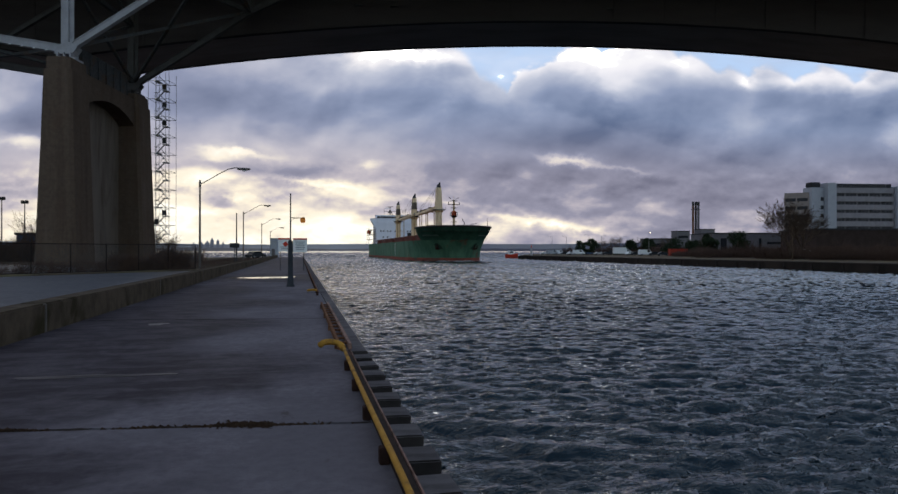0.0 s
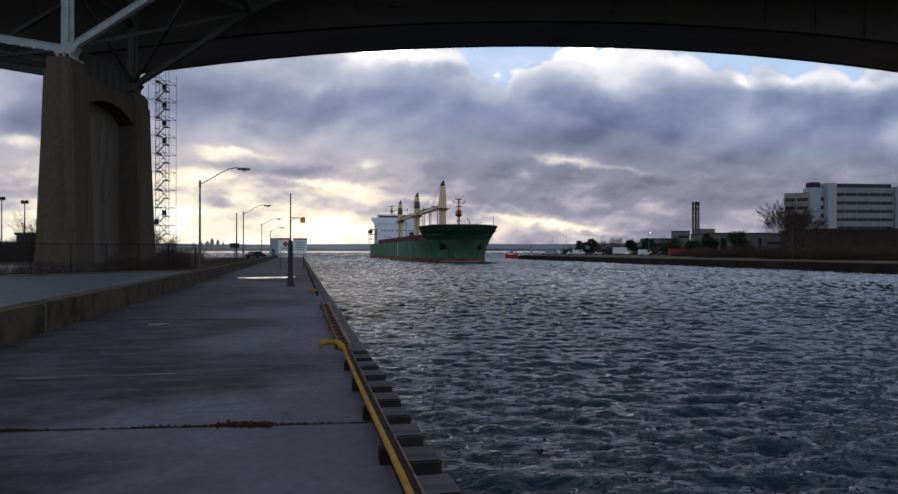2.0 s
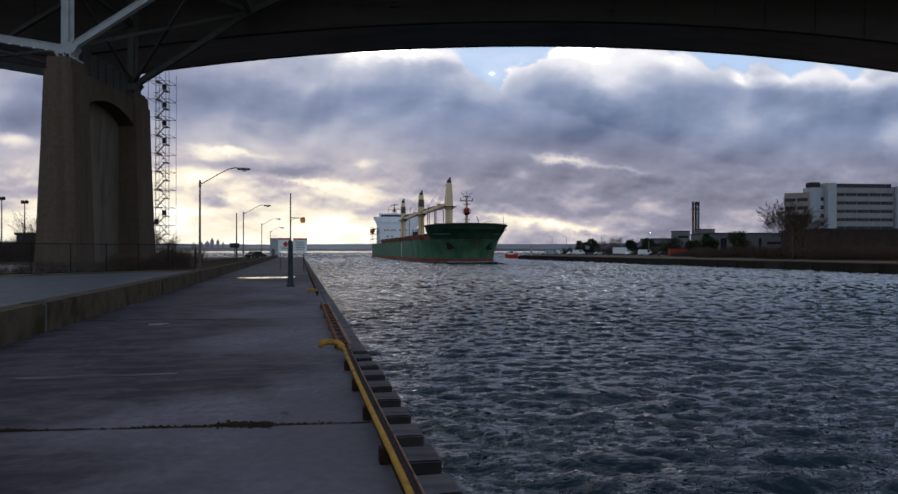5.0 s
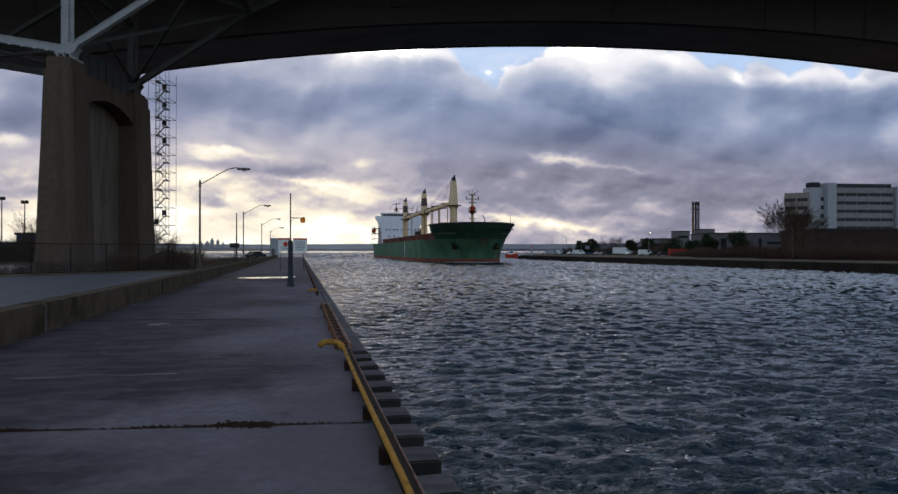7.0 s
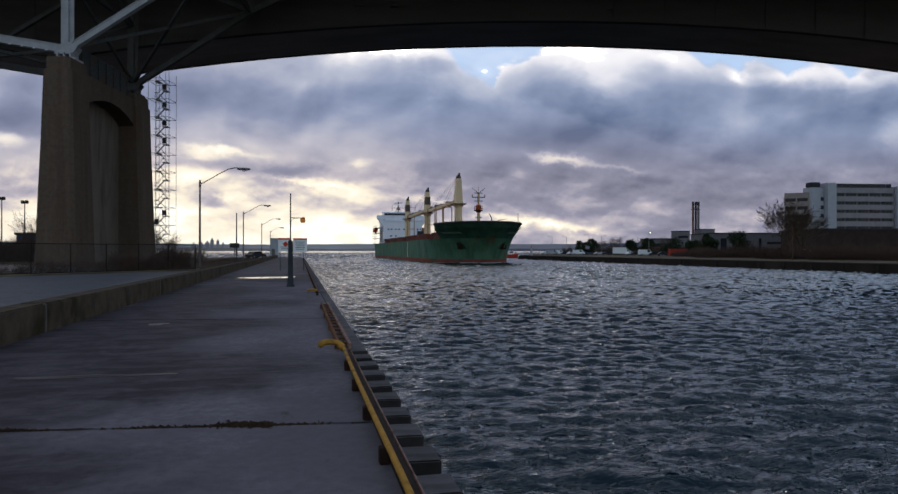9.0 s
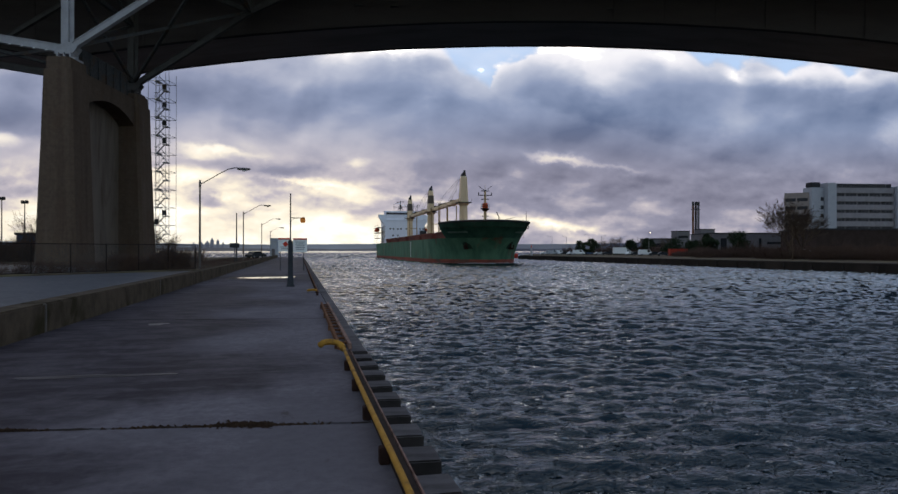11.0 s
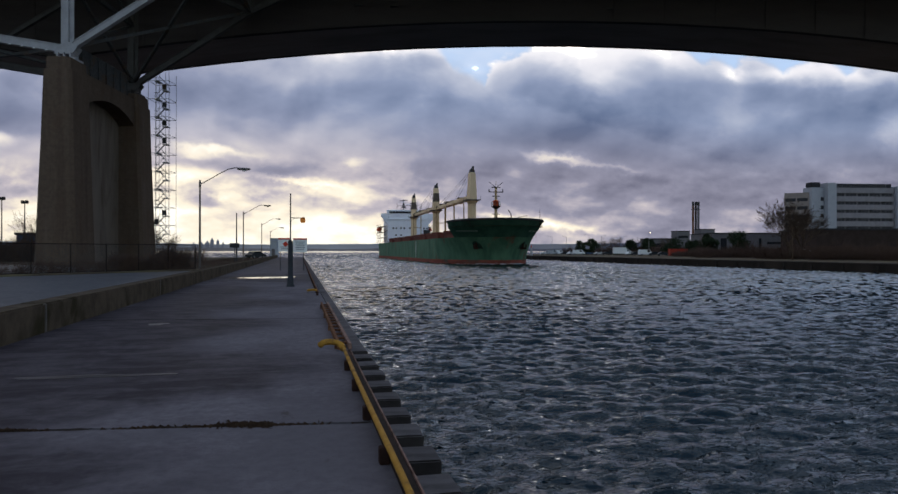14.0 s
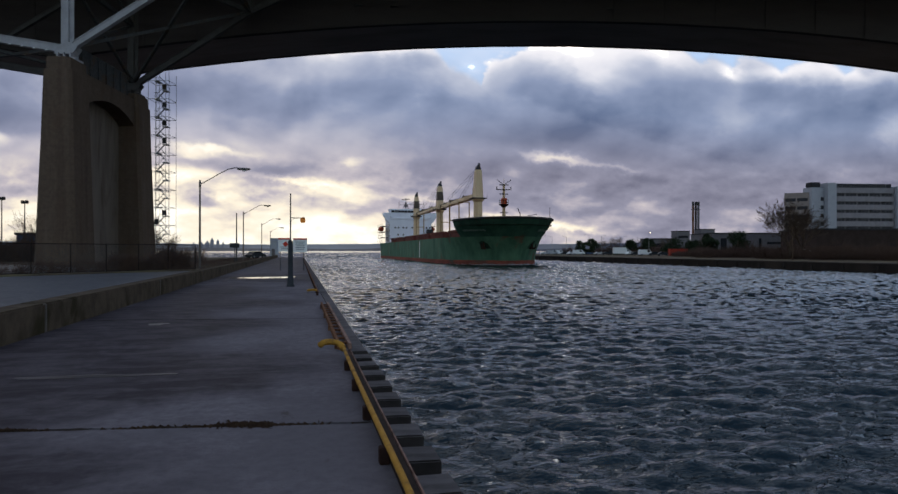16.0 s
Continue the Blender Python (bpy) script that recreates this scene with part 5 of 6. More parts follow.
tube(bm, (0, 0, 0), (0, 0, 2.6), 0.05, n=6)
part("post", bm, dark_steel, p)
bm = bmesh.new()
box(bm, -0.62, 0.62, -0.06, -0.03, 2.0, 2.6, bevel=0.01)
part("panel", bm, dark_paint, p)


# ---- plants ----
def branches(bm, rnd, p, d, length, r, level, spread, up, thin):
    """A bare branch that forks again and again, its side shoots set along its length."""
    r = max(r, thin)
    bend = Vector((rnd.uniform(-1, 1), rnd.uniform(-1, 1), rnd.uniform(-0.2, 0.8))) * 0.12
    mid = p + d * (length * 0.5)
    q = mid + (d + bend).normalized() * (length * 0.5)
    n = 5 if level > 3 else 3
    tube(bm, p, mid, r, r * 0.85, n=n, caps=False)
    tube(bm, mid, q, r * 0.85, max(r * 0.66, thin * 0.7), n=n, caps=False)
    if level == 0:
        return
    for k in range(3 if level > 1 else 4):
        w = 1.0 if k == 0 else rnd.uniform(0.25, 0.95)
        start = p.lerp(mid, w * 2) if w < 0.5 else mid.lerp(q, w * 2 - 1)
        side = Vector((rnd.uniform(-1, 1), rnd.uniform(-1, 1), rnd.uniform(-0.7, 0.7)))
        nd = (d + side * spread * (0.5 if k == 0 else 1.15) + Vector((0, 0, up))).normalized()
        branches(bm, rnd, start, nd, length * rnd.uniform(0.58, 0.8), r * rnd.uniform(0.5, 0.66), level - 1, spread, up, thin)


def bare_tree(name, at, h, seed, label, levels=5, spread=0.62, mat=None, thin=0.0015):
    rnd = random.Random(seed)
    t = thing(name, at, label, "tree")
    bm = bmesh.new()
    tube(bm, (0, 0, -0.3), (0.01 * h, 0, h * 0.2), 0.020 * h, 0.014 * h, n=8)
    part("trunk", bm, mat or bark, t)
    bm = bmesh.new()
    limbs = 9
    for k in range(limbs):
        a = 6.283 * (k + rnd.uniform(-0.3, 0.3)) / limbs
        tilt = rnd.uniform(0.35, 0.85) if k else 0.1
        d = Vector((math.cos(a) * tilt, math.sin(a) * tilt, 1)).normalized()
        branches(bm, rnd, Vector((0.01 * h, 0, h * (0.15 + 0.012 * k))), d, h * rnd.uniform(0.27, 0.35), 0.009 * h, levels - 1, spread, 0.1, thin * h)
    part("crown", bm, mat or bark, t)
    return t


def thicket(name, centre, size, h, count, seed, label, mat, category="bushes", z=0.0, clump=True, turn=0.0):
    """A brake of bare twigs, uneven in height."""
    rnd = random.Random(seed)
    co, fa = [], []
    for k in range(count):
        x, y = rnd.uniform(-size[0], size[0]) / 2, rnd.uniform(-size[1], size[1]) / 2
        hh = h * (0.45 + 0.55 * (0.5 + 0.5 * math.sin(x * 0.9 + seed) * math.cos(x * 0.37 + y * 0.5 + seed * 2))) * rnd.uniform(0.5, 1.0)
        base = Vector((x, y, 0))
        for i in range(7):
            p = base + Vector((rnd.uniform(-0.2, 0.2), rnd.uniform(-0.2, 0.2), hh * rnd.uniform(0, 0.5)))
            d = Vector((rnd.uniform(-1, 1), rnd.uniform(-1, 1), rnd.uniform(0.4, 2.0))).normalized() * hh * rnd.uniform(0.3, 0.6)
            w = 0.012 * (1 + h / 4)
            s = Vector((rnd.uniform(-1, 1), rnd.uniform(-1, 1), 0)).normalized() * w
            s2 = Vector((-s.y, s.x, 0))
            i0 = len(co)
            co += [p + s, p - s * 0.5 + s2, p - s * 0.5 - s2, p + d]
            fa += [(i0, i0 + 1, i0 + 3), (i0 + 1, i0 + 2, i0 + 3), (i0 + 2, i0, i0 + 3)]
    me = bpy.data.meshes.new(name)
    me.from_pydata([tuple(c) for c in co], [], fa)
    me.materials.append(mat)
    ob = new(name, me)
    ob.matrix_basis = Matrix.Translation((*centre, z)) @ pose(0, 0, 0, 0, 0, turn)
    return tagged(ob, label, category, kind="stuff")


def leafy_tree(at, h, w, seed, label):
    """A dense dark evergreen: trunk, limbs and many small leaf tufts."""
    rnd = random.Random(seed)
    t = thing("evergreen_tree", at, label, "tree")
    bm = bmesh.new()
    tube(bm, (0, 0, -0.2), (0, 0, h * 0.8), 0.03 * h, 0.01 * h, n=7)
    for k in range(9):
        a = rnd.uniform(0, 6.28)
        tube(bm, (0, 0, h * (0.2 + 0.06 * k)), (w * 0.35 * math.cos(a), w * 0.35 * math.sin(a), h * (0.35 + 0.06 * k)), 0.08, 0.03, n=4)
    part("trunk", bm, bark, t)
    co, fa = [], []
    clumps = []
    for k in range(26):
        zz = rnd.uniform(0.22, 0.95)
        rr = w / 2 * math.sqrt(max(0.05, 1 - ((zz - 0.5) / 0.52) ** 2)) * rnd.uniform(0.35, 0.95)
        a = rnd.uniform(0, 6.28)
        clumps.append((Vector((rr * math.cos(a), rr * math.sin(a), zz * h)), rnd.uniform(0.12, 0.22) * w))
    for c, r in clumps:
        for i in range(110):
            d = Vector((rnd.gauss(0, 1), rnd.gauss(0, 1), rnd.gauss(0, 0.8)))
            p = c + d.normalized() * r * rnd.uniform(0.4, 1.05)
            u = Vector((rnd.uniform(-1, 1), rnd.uniform(-1, 1), rnd.uniform(-1, 1))) * 0.30
            v = Vector((rnd.uniform(-1, 1), rnd.uniform(-1, 1), rnd.uniform(-1, 1))) * 0.22
            i0 = len(co)
            co += [p - u, p + v, p + u, p - v]
            fa.append((i0, i0 + 1, i0 + 2, i0 + 3))
    me = bpy.data.meshes.new("crown")
    me.from_pydata([tuple(c) for c in co], [], fa)
    me.materials.append(evergreen)
    cr = new("crown", me)
    cr.parent = t
    return t


# overgrown fence between yard and bridge
fence_steel = surface("fence_steel", (0.030, 0.023, 0.021), (0.022, 0.017, 0.016), 6.0, 0.85)


def build_fence():
    a, b = Vector((-24.5, 42.0, GROUND)), Vector((-8.6, 61.2, GROUND))
    L = (b - a).length
    turn = math.degrees(math.atan2(b.y - a.y, b.x - a.x))
    f = thing("chain_link_fence", Matrix.Translation(a) @ pose(0, 0, 0, 0, 0, turn), "rusty chain-link fence overgrown with bare vines", "fence")
    n = int(L / 2.5)
    for k in range(n + 1):
        bm = bmesh.new()
        tube(bm, (L * k / n, 0, -0.1), (L * k / n, 0, 2.15), 0.042, n=7)
        part("post", bm, fence_steel, f)
    for z in (0.12, 2.1):
        bm = bmesh.new()
        tube(bm, (0, 0, z), (L, 0, z), 0.032, n=6)
        part("rail", bm, fence_steel, f)
    co, fa = [], []
    w = 0.006
    k = -2.1
    while k < L:
        for sg in (1, -1):
            x0, x1 = (k, k + 2.0) if sg > 0 else (k + 2.0, k)
            za, zb = 0.1, 2.1
            i0 = len(co)
            co += [(x0 - w, 0, za), (x0 + w, 0, za), (x1 + w, 0, zb), (x1 - w, 0, zb)]
            fa.append((i0, i0 + 1, i0 + 2, i0 + 3))
        k += 0.12
    me = bpy.data.meshes.new("wire_mesh")
    me.from_pydata(co, [], fa)
    me.materials.append(dark_steel)
    wm = new("wire_mesh", me)
    wm.parent = f
    tagged(wm, kind="stuff")
    return a, b, turn


fa_, fb_, fturn = build_fence()
fm = (fa_ + fb_) / 2
thicket("hedge_brush", (fm.x - 0.4, fm.y + 0.5), ((fb_ - fa_).length, 1.0), 1.5, 700, 5, "brown bare vines and brush along the fence", brush, z=GROUND, turn=fturn)
fq = fa_.lerp(fb_, 0.84)
thicket("hedge_brush", (fq.x - 0.5, fq.y + 0.6), (6.6, 1.4), 2.7, 1300, 6, "dense brown brush at the end of the fence", brush, z=GROUND, turn=fturn)
thicket("verge_brush", (fm.x - 14, fm.y + 30), (44, 5), 1.2, 700, 8, "low brown winter brush under the bridge", brush, z=GROUND)
bm = bmesh.new()
box(bm, -1.0, (fb_ - fa_).length + 0.5, -1.5, 0.5, 0.004, 0.07, bevel=0.02)
piece("verge", bm, soil, "narrow brown earth verge under the fence", "ground", kind="structure", at=Matrix.Translation(fa_) @ pose(0, 0, 0, 0, 0, fturn))
bm = bmesh.new()
prism(bm, [(-5.40, 60), (-5.40, 149), (-8, 166), (-13, 172), (-22, 162), (-40, 156), (-40, 100), (-14, 62)], GROUND + 0.004, GROUND + 0.05)
piece("grass_verge", bm, surface("winter_grass", (0.070, 0.056, 0.040), (0.045, 0.037, 0.028), 0.9, 0.95, stain=(0.09, 0.075, 0.05), grain=0.8), "brown winter grass beside the walkway", "ground", kind="structure")
thicket("grass_tufts", (-9.5, 100), (8, 84), 0.5, 2200, 14, "tufts of brown winter grass", brush, category="grass", z=GROUND)
thicket("shrubs", tuple(spot(-0.42, 100)[:2]), (12, 6), 4.2, 260, 9, "bare straggling shrubs beside the bridge pier", brush, z=GROUND)
thicket("shrubs", tuple(spot(-0.645, 95)[:2]), (10, 6), 5.6, 2200, 10, "bare dark shrubs in the yard", brush, z=GROUND)
bare_tree("bare_tree", Matrix.Translation(spot(-0.43, 108, GROUND)), 5.0, 21, "small bare tree beside the bridge pier", 5)
bare_tree("bare_tree", Matrix.Translation(spot(-0.405, 104, GROUND)), 4.2, 22, "small bare tree beside the bridge pier", 5)
bare_tree("bare_tree", Matrix.Translation(spot(-0.60, 104, GROUND)), 7.5, 23, "bare tree in the yard behind the bridge", 5)


# ---- vehicles ----
def vehicle(kind, at, mat, label):
    """A parked car, van or box truck; length along its x."""
    v = thing(kind, at, label, "truck" if kind == "box_truck" else kind.split("_")[-1], "vehicles parked along the canal")
    if kind == "parked_car":
        prof = [(-2.1, 0.35), (-2.15, 0.8), (-1.6, 0.95), (-1.0, 1.42), (0.5, 1.45), (1.15, 0.98), (2.05, 0.82), (2.1, 0.35)]
        W, wheels, glass = 0.86, (-1.3, 1.3), [(-1.35, 0.98), (-0.95, 1.36), (0.45, 1.39), (0.95, 1.0)]
    elif kind == "parked_van":
        prof = [(-2.6, 0.4), (-2.62, 2.1), (-2.4, 2.25), (1.2, 2.25), (1.9, 1.3), (2.6, 1.1), (2.65, 0.4)]
        W, wheels, glass = 0.98, (-1.7, 1.7), [(0.4, 1.35), (0.4, 2.0), (1.15, 2.0), (1.65, 1.35)]
    else:
        prof = [(-3.6, 0.7), (-3.6, 3.2), (1.6, 3.2), (1.6, 2.5), (2.7, 2.4), (3.2, 1.5), (3.6, 1.3), (3.6, 0.6)]
        W, wheels, glass = 1.15, (-2.3, 2.4), [(1.8, 1.55), (1.8, 2.25), (2.6, 2.25), (3.0, 1.55)]
    bm = bmesh.new()
    skin(bm, [[(x, s * W * (1 if z < 1.0 else 0.93), z) for x, z in prof] for s in (-1, -0.97, 0.97, 1)])
    bmesh.ops.bevel(bm, geom=[e for e in bm.edges], offset=0.05, segments=1, affect='EDGES')
    part("body", bm, mat, v)
    for s in (-1, 1):
        bm = bmesh.new()
        skin(bm, [[(x, s * W * 0.93 + s * o, z) for x, z in glass] for o in (0.0, 0.045)])
        part("window", bm, dark_glass, v)
    for x in wheels:
        for s in (-1, 1):
            bm = bmesh.new()
            tube(bm, (x, s * (W - 0.18), 0.34), (x, s * (W + 0.02), 0.34), 0.34, n=14)
            w = part("wheel", bm, rubber, v)
            bm = bmesh.new()
            tube(bm, (x, s * (W + 0.02), 0.34), (x, s * (W + 0.035), 0.34), 0.19, n=10)
            part("rim", bm, galvanised, w)
    return v


FB = 1.35
for kind, across, depth, turn, mat, label in (
        ("box_truck", 0.2517, 285, -14, white_paint, "white box truck parked on the far bank"),
        ("parked_van", 0.2860, 262, -8, white_paint, "white van parked on the far bank"),
        ("parked_car", 0.3000, 258, -20, dark_paint, "dark car parked on the far bank"),
        ("parked_car", 0.3120, 252, -12, dark_paint, "dark car parked on the far bank"),
        ("parked_car", 0.2640, 275, 8, white_paint, "white car parked on the far bank"),
        ("parked_car", 0.2725, 272, -6, dark_paint, "dark car parked on the far bank"),
        ("parked_van", 0.2420, 292, 20, dark_paint, "dark van parked on the far bank"),
        ("parked_car", 0.2180, 303, -4, white_paint, "white car parked on the far bank"),
        ("parked_car", 0.1780, 312, 15, white_paint, "white car parked on the far bank"),
        ("parked_car", 0.1400, 322, -8, white_paint, "white car parked on the far bank"),
        ("parked_van", 0.1590, 326, 10, white_paint, "white van parked on the far bank"),
        ("parked_van", 0.1890, 300, -30, white_paint, "white van parked on the far bank"),
        ("parked_car", 0.2050, 305, -10, surface("blue_car", (0.08, 0.13, 0.25), rough=0.4), "blue car parked on the far bank"),
        ("parked_car", 0.2300, 300, 5, dark_paint, "dark car parked on the far bank"),
        ("parked_van", 0.1500, 318, 0, surface("silver", (0.4, 0.42, 0.46), rough=0.4), "silver van parked on the far bank"),
        ("parked_car", 0.1690, 322, -20, dark_paint, "dark car parked on the far bank")):
    vehicle(kind, Matrix.Translation(spot(across, depth, FB)) @ pose(0, 0, 0, 0, 0, turn), mat, label)
vehicle("parked_van", Matrix.Translation(spot(0.53, 178, FB)) @ pose(0, 0, 0, 0, 0, -14), white_paint, "white van parked among brush on the far bank")
vehicle("parked_van", Matrix.Translation(spot(-0.555, 96, GROUND)) @ pose(0, 0, 0, 0, 0, -20), white_paint, "white van parked beyond the fence")
vehicle("parked_car", Matrix.Translation(spot(-0.281, 140, GROUND)) @ pose(0, 0, 0, 0, 0, 48), dark_paint, "dark car parked beside the walkway")
vehicle("parked_car", Matrix.Translation(spot(-0.63, 98, GROUND)) @ pose(0, 0, 0, 0, 0, -15), white_paint, "white car parked in the yard")

# red container
container_red = surface("container_red", (0.30, 0.045, 0.03), (0.22, 0.035, 0.025), 2.0, 0.6, stain=(0.16, 0.04, 0.03))
c = thing("shipping_container", Matrix.Translation(spot(0.333, 240, FB)) @ pose(0, 0, 0, 0, 0, -12), "red steel shipping container on the far bank", "container")
bm = bmesh.new()
pts = []
for k in range(41):
    pts.append((-3.0 + 6.0 * k / 40, -1.2 - (0.04 if k % 4 < 2 else 0)))
pts += [(3.0, 1.2), (-3.0, 1.2)]
prism(bm, pts, 0.15, 2.55)
part("box", bm, container_red, c)
bm = bmesh.new()
for x in (-3.0, 3.0):
    for y in (-1.2, 1.2):
        box(bm, x - 0.07, x + 0.07, y - 0.07, y + 0.07, 0, 2.62)
part("corner_posts", bm, container_red, c)

# ---- far bank ----
for i, (across, depth, h, w) in enumerate(((0.193, 305, 6.2, 4.8), (0.208, 300, 6.6, 5.6), (0.378, 230, 7.2, 6.0), (0.42, 235, 8.2, 7.0), (0.29, 330, 7.5, 7.5), (0.265, 335, 6.8, 7.0), (0.325, 300, 7.0, 10.0), (0.355, 290, 6.0, 8))):
    leafy_tree(Matrix.Translation(spot(across, depth, FB)), h, w, 40 + i, "dense dark bush-like tree on the far bank")
for i, (across, depth, h) in enumerate(((0.232, 330, 8.0), (0.245, 335, 9.0), (0.315, 310, 8.5), (0.27, 340, 8.5), (0.375, 250, 8), (0.22, 340, 7.0))):
    bare_tree("bare_tree", Matrix.Translation(spot(across, depth, FB)), h, 60 + i, "bare brown tree on the far bank", 5)
bare_tree("bare_tree", Matrix.Translation(spot(0.495, 152, FB)), 12.0, 77, "large bare tree on the far bank", 7, 0.60, thin=0.0012)
bare_tree("bare_tree", Matrix.Translation(spot(0.514, 162, FB)), 11.5, 78, "large bare tree on the far bank", 6, 0.60, thin=0.0012)
for i, (across, depth, sx, sy, h, n) in enumerate(((0.23, 320, 26, 6, 3.2, 600), (0.37, 215, 18, 8, 3.6, 1300), (0.44, 185, 30, 9, 4.4, 2400), (0.53, 155, 24, 9, 4.2, 2600), (0.62, 140, 24, 9, 4.2, 2600), (0.72, 130, 26, 9, 4.0, 2200), (0.60, 175, 60, 6, 7.0, 1500), (0.31, 300, 30, 8, 4.0, 700), (0.215, 338, 34, 6, 6.0, 1100), (0.28, 338, 40, 6, 7.5, 1500), (0.335, 320, 30, 6, 7.0, 1100), (0.395, 225, 16, 6, 5.5, 1000))):
    thicket("bank_brush", tuple(spot(across, depth)[:2]), (sx, sy), h, n, 90 + i, "brown bare brush along the far bank", brush, z=FB, turn=-YAW)


def simple_lamp(across, depth, h, arm, lit=False):
    p = thing("lamp_post", Matrix.Translation(spot(across, depth, FB)) @ pose(0, 0, 0, 0, 0, -YAW), "thin grey lamp post on the far bank", "street lamp", "lamp posts on the far bank")
    bm = bmesh.new()
    tube(bm, (0, 0, -0.2), (0, 0, h), 0.1, 0.06, n=6)
    part("pole", bm, galvanised, p)
    bm = bmesh.new()
    pipe(bm, [(0, 0, h - 0.3), (arm * 0.5, 0, h + 0.2), (arm, 0, h + 0.25)], 0.05, n=6)
    box(bm, min(arm, arm * 1.35), max(arm, arm * 1.35), -0.12, 0.12, h + 0.15, h + 0.32)
    part("arm", bm, galvanised, p)
    if lit:
        bm = bmesh.new()
        bmesh.ops.create_icosphere(bm, subdivisions=2, radius=0.15, matrix=Matrix.Translation((arm * 1.2, 0, h + 0.1)))
        part("globe", bm, lamp_glow, p, "lit lamp globe")


lamp_glow = glow("lamp_glow", (1.0, 0.78, 0.52), 2.5)
simple_lamp(0.291, 300, 9.6, 0.5, True)
simple_lamp(0.4155, 330, 11.0, 0.4, True)
for across, depth, h, arm in ((0.150, 330, 8.5, -1.6), (0.171, 330, 8.5, -1.6), (0.204, 320, 9.0, -1.8), (0.253, 330, 8.5, 1.6), (0.222, 335, 9.0, 1.5)):
    simple_lamp(across, depth, h, arm)
bm = bmesh.new()
tube(bm, (0, 0, -0.3), (0, 0, 6.4), 0.13, 0.10, n=8)
piece("utility_pole", bm, surface("pole_wood", (0.12, 0.082, 0.062), (0.085, 0.06, 0.046), 3.0, 0.9), "plain brown wooden pole on the far bank", "pole", at=Matrix.Translation(spot(0.4995, 132, FB)))


# stacks and plant blocks
def stack(x, mat, label):
    s = thing("chimney_stack", Matrix.Translation(spot(x, 600, FB)), label, "chimney", "three slim chimney stacks")
    bm = bmesh.new()
    tube(bm, (0, 0, -0.5), (0, 0, 41), 1.0, 0.9, n=14)
    part("shaft", bm, mat, s)
    bm = bmesh.new()
    tube(bm, (0, 0, 41), (0, 0, 44.5), 1.02, 1.02, n=14)
    tube(bm, (0, 0, 37.6), (0, 0, 38.1), 1.7, 1.7, n=14)
    part("cap", bm, dark_steel, s, "dark stack cap")


# the orange light on this stack is put into a rust-red colour
stack(0.3552, rust, "slim chimney stack, orange light put into its rust-red colour")
stack(0.3592, dark_steel, "dark slim chimney stack")
stack(0.3630, grey_wall, "grey slim chimney stack")


def block_building(name, across, depth, w, d, h, mat, label, turn=-12, bands=(), z=FB):
    b = thing(name, Matrix.Translation(spot(across, depth, z)) @ pose(0, 0, 0, 0, 0, turn), label, "building")
    bm = bmesh.new()
    box(bm, -w / 2, w / 2, 0, d, -0.5, h)
    part("wall_shell", bm, mat, b)
    bm = bmesh.new()
    box(bm, -w / 2 - 0.3, w / 2 + 0.3, -0.3, d + 0.3, h, h + 0.5)
    part("roof", bm, dark_roof, b)
    for (x0, x1, z0, z1) in bands:
        bm = bmesh.new()
        box(bm, x0, x1, -0.12, -0.02, z0, z1)
        part("window", bm, dark_glass, b)
    return b


block_building("plant_building", 0.341, 560, 10.5, 14, 17.5, grey_wall, "grey boxy plant building beside the stacks", bands=((-4, 4, 12, 14),))
block_building("plant_building", 0.3765, 560, 11.5, 14, 19.0, grey_wall, "grey boxy plant building beside the stacks", bands=((-4, 4, 13, 15),))
block_building("low_shed", 0.308, 400, 18, 10, 8.5, grey_wall, "low grey shed behind bushes", bands=((-6, 6, 4, 6),))
block_building("warehouse", 0.445, 340, 42, 30, 10.2, grey_wall, "long low grey warehouse", bands=((-17, -14, 2, 8), (2, 3.2, 2, 8), (6, 14, 5, 6.2)))
block_building("workshop", 0.676, 205, 58, 22, 8.0, surface("brown_cladding", (0.05, 0.036, 0.033), (0.036, 0.027, 0.025), 0.5, 0.85), "long low dark brown building behind brush",
               bands=((-24, -21, 1, 4), (-8, -5, 1, 4), (8, 11, 1, 4)))


# white office block with ribbon windows
ribbon_glass = surface("ribbon_glass", (0.055, 0.056, 0.065), (0.035, 0.036, 0.042), 0.6, 0.25, grain=0.02)


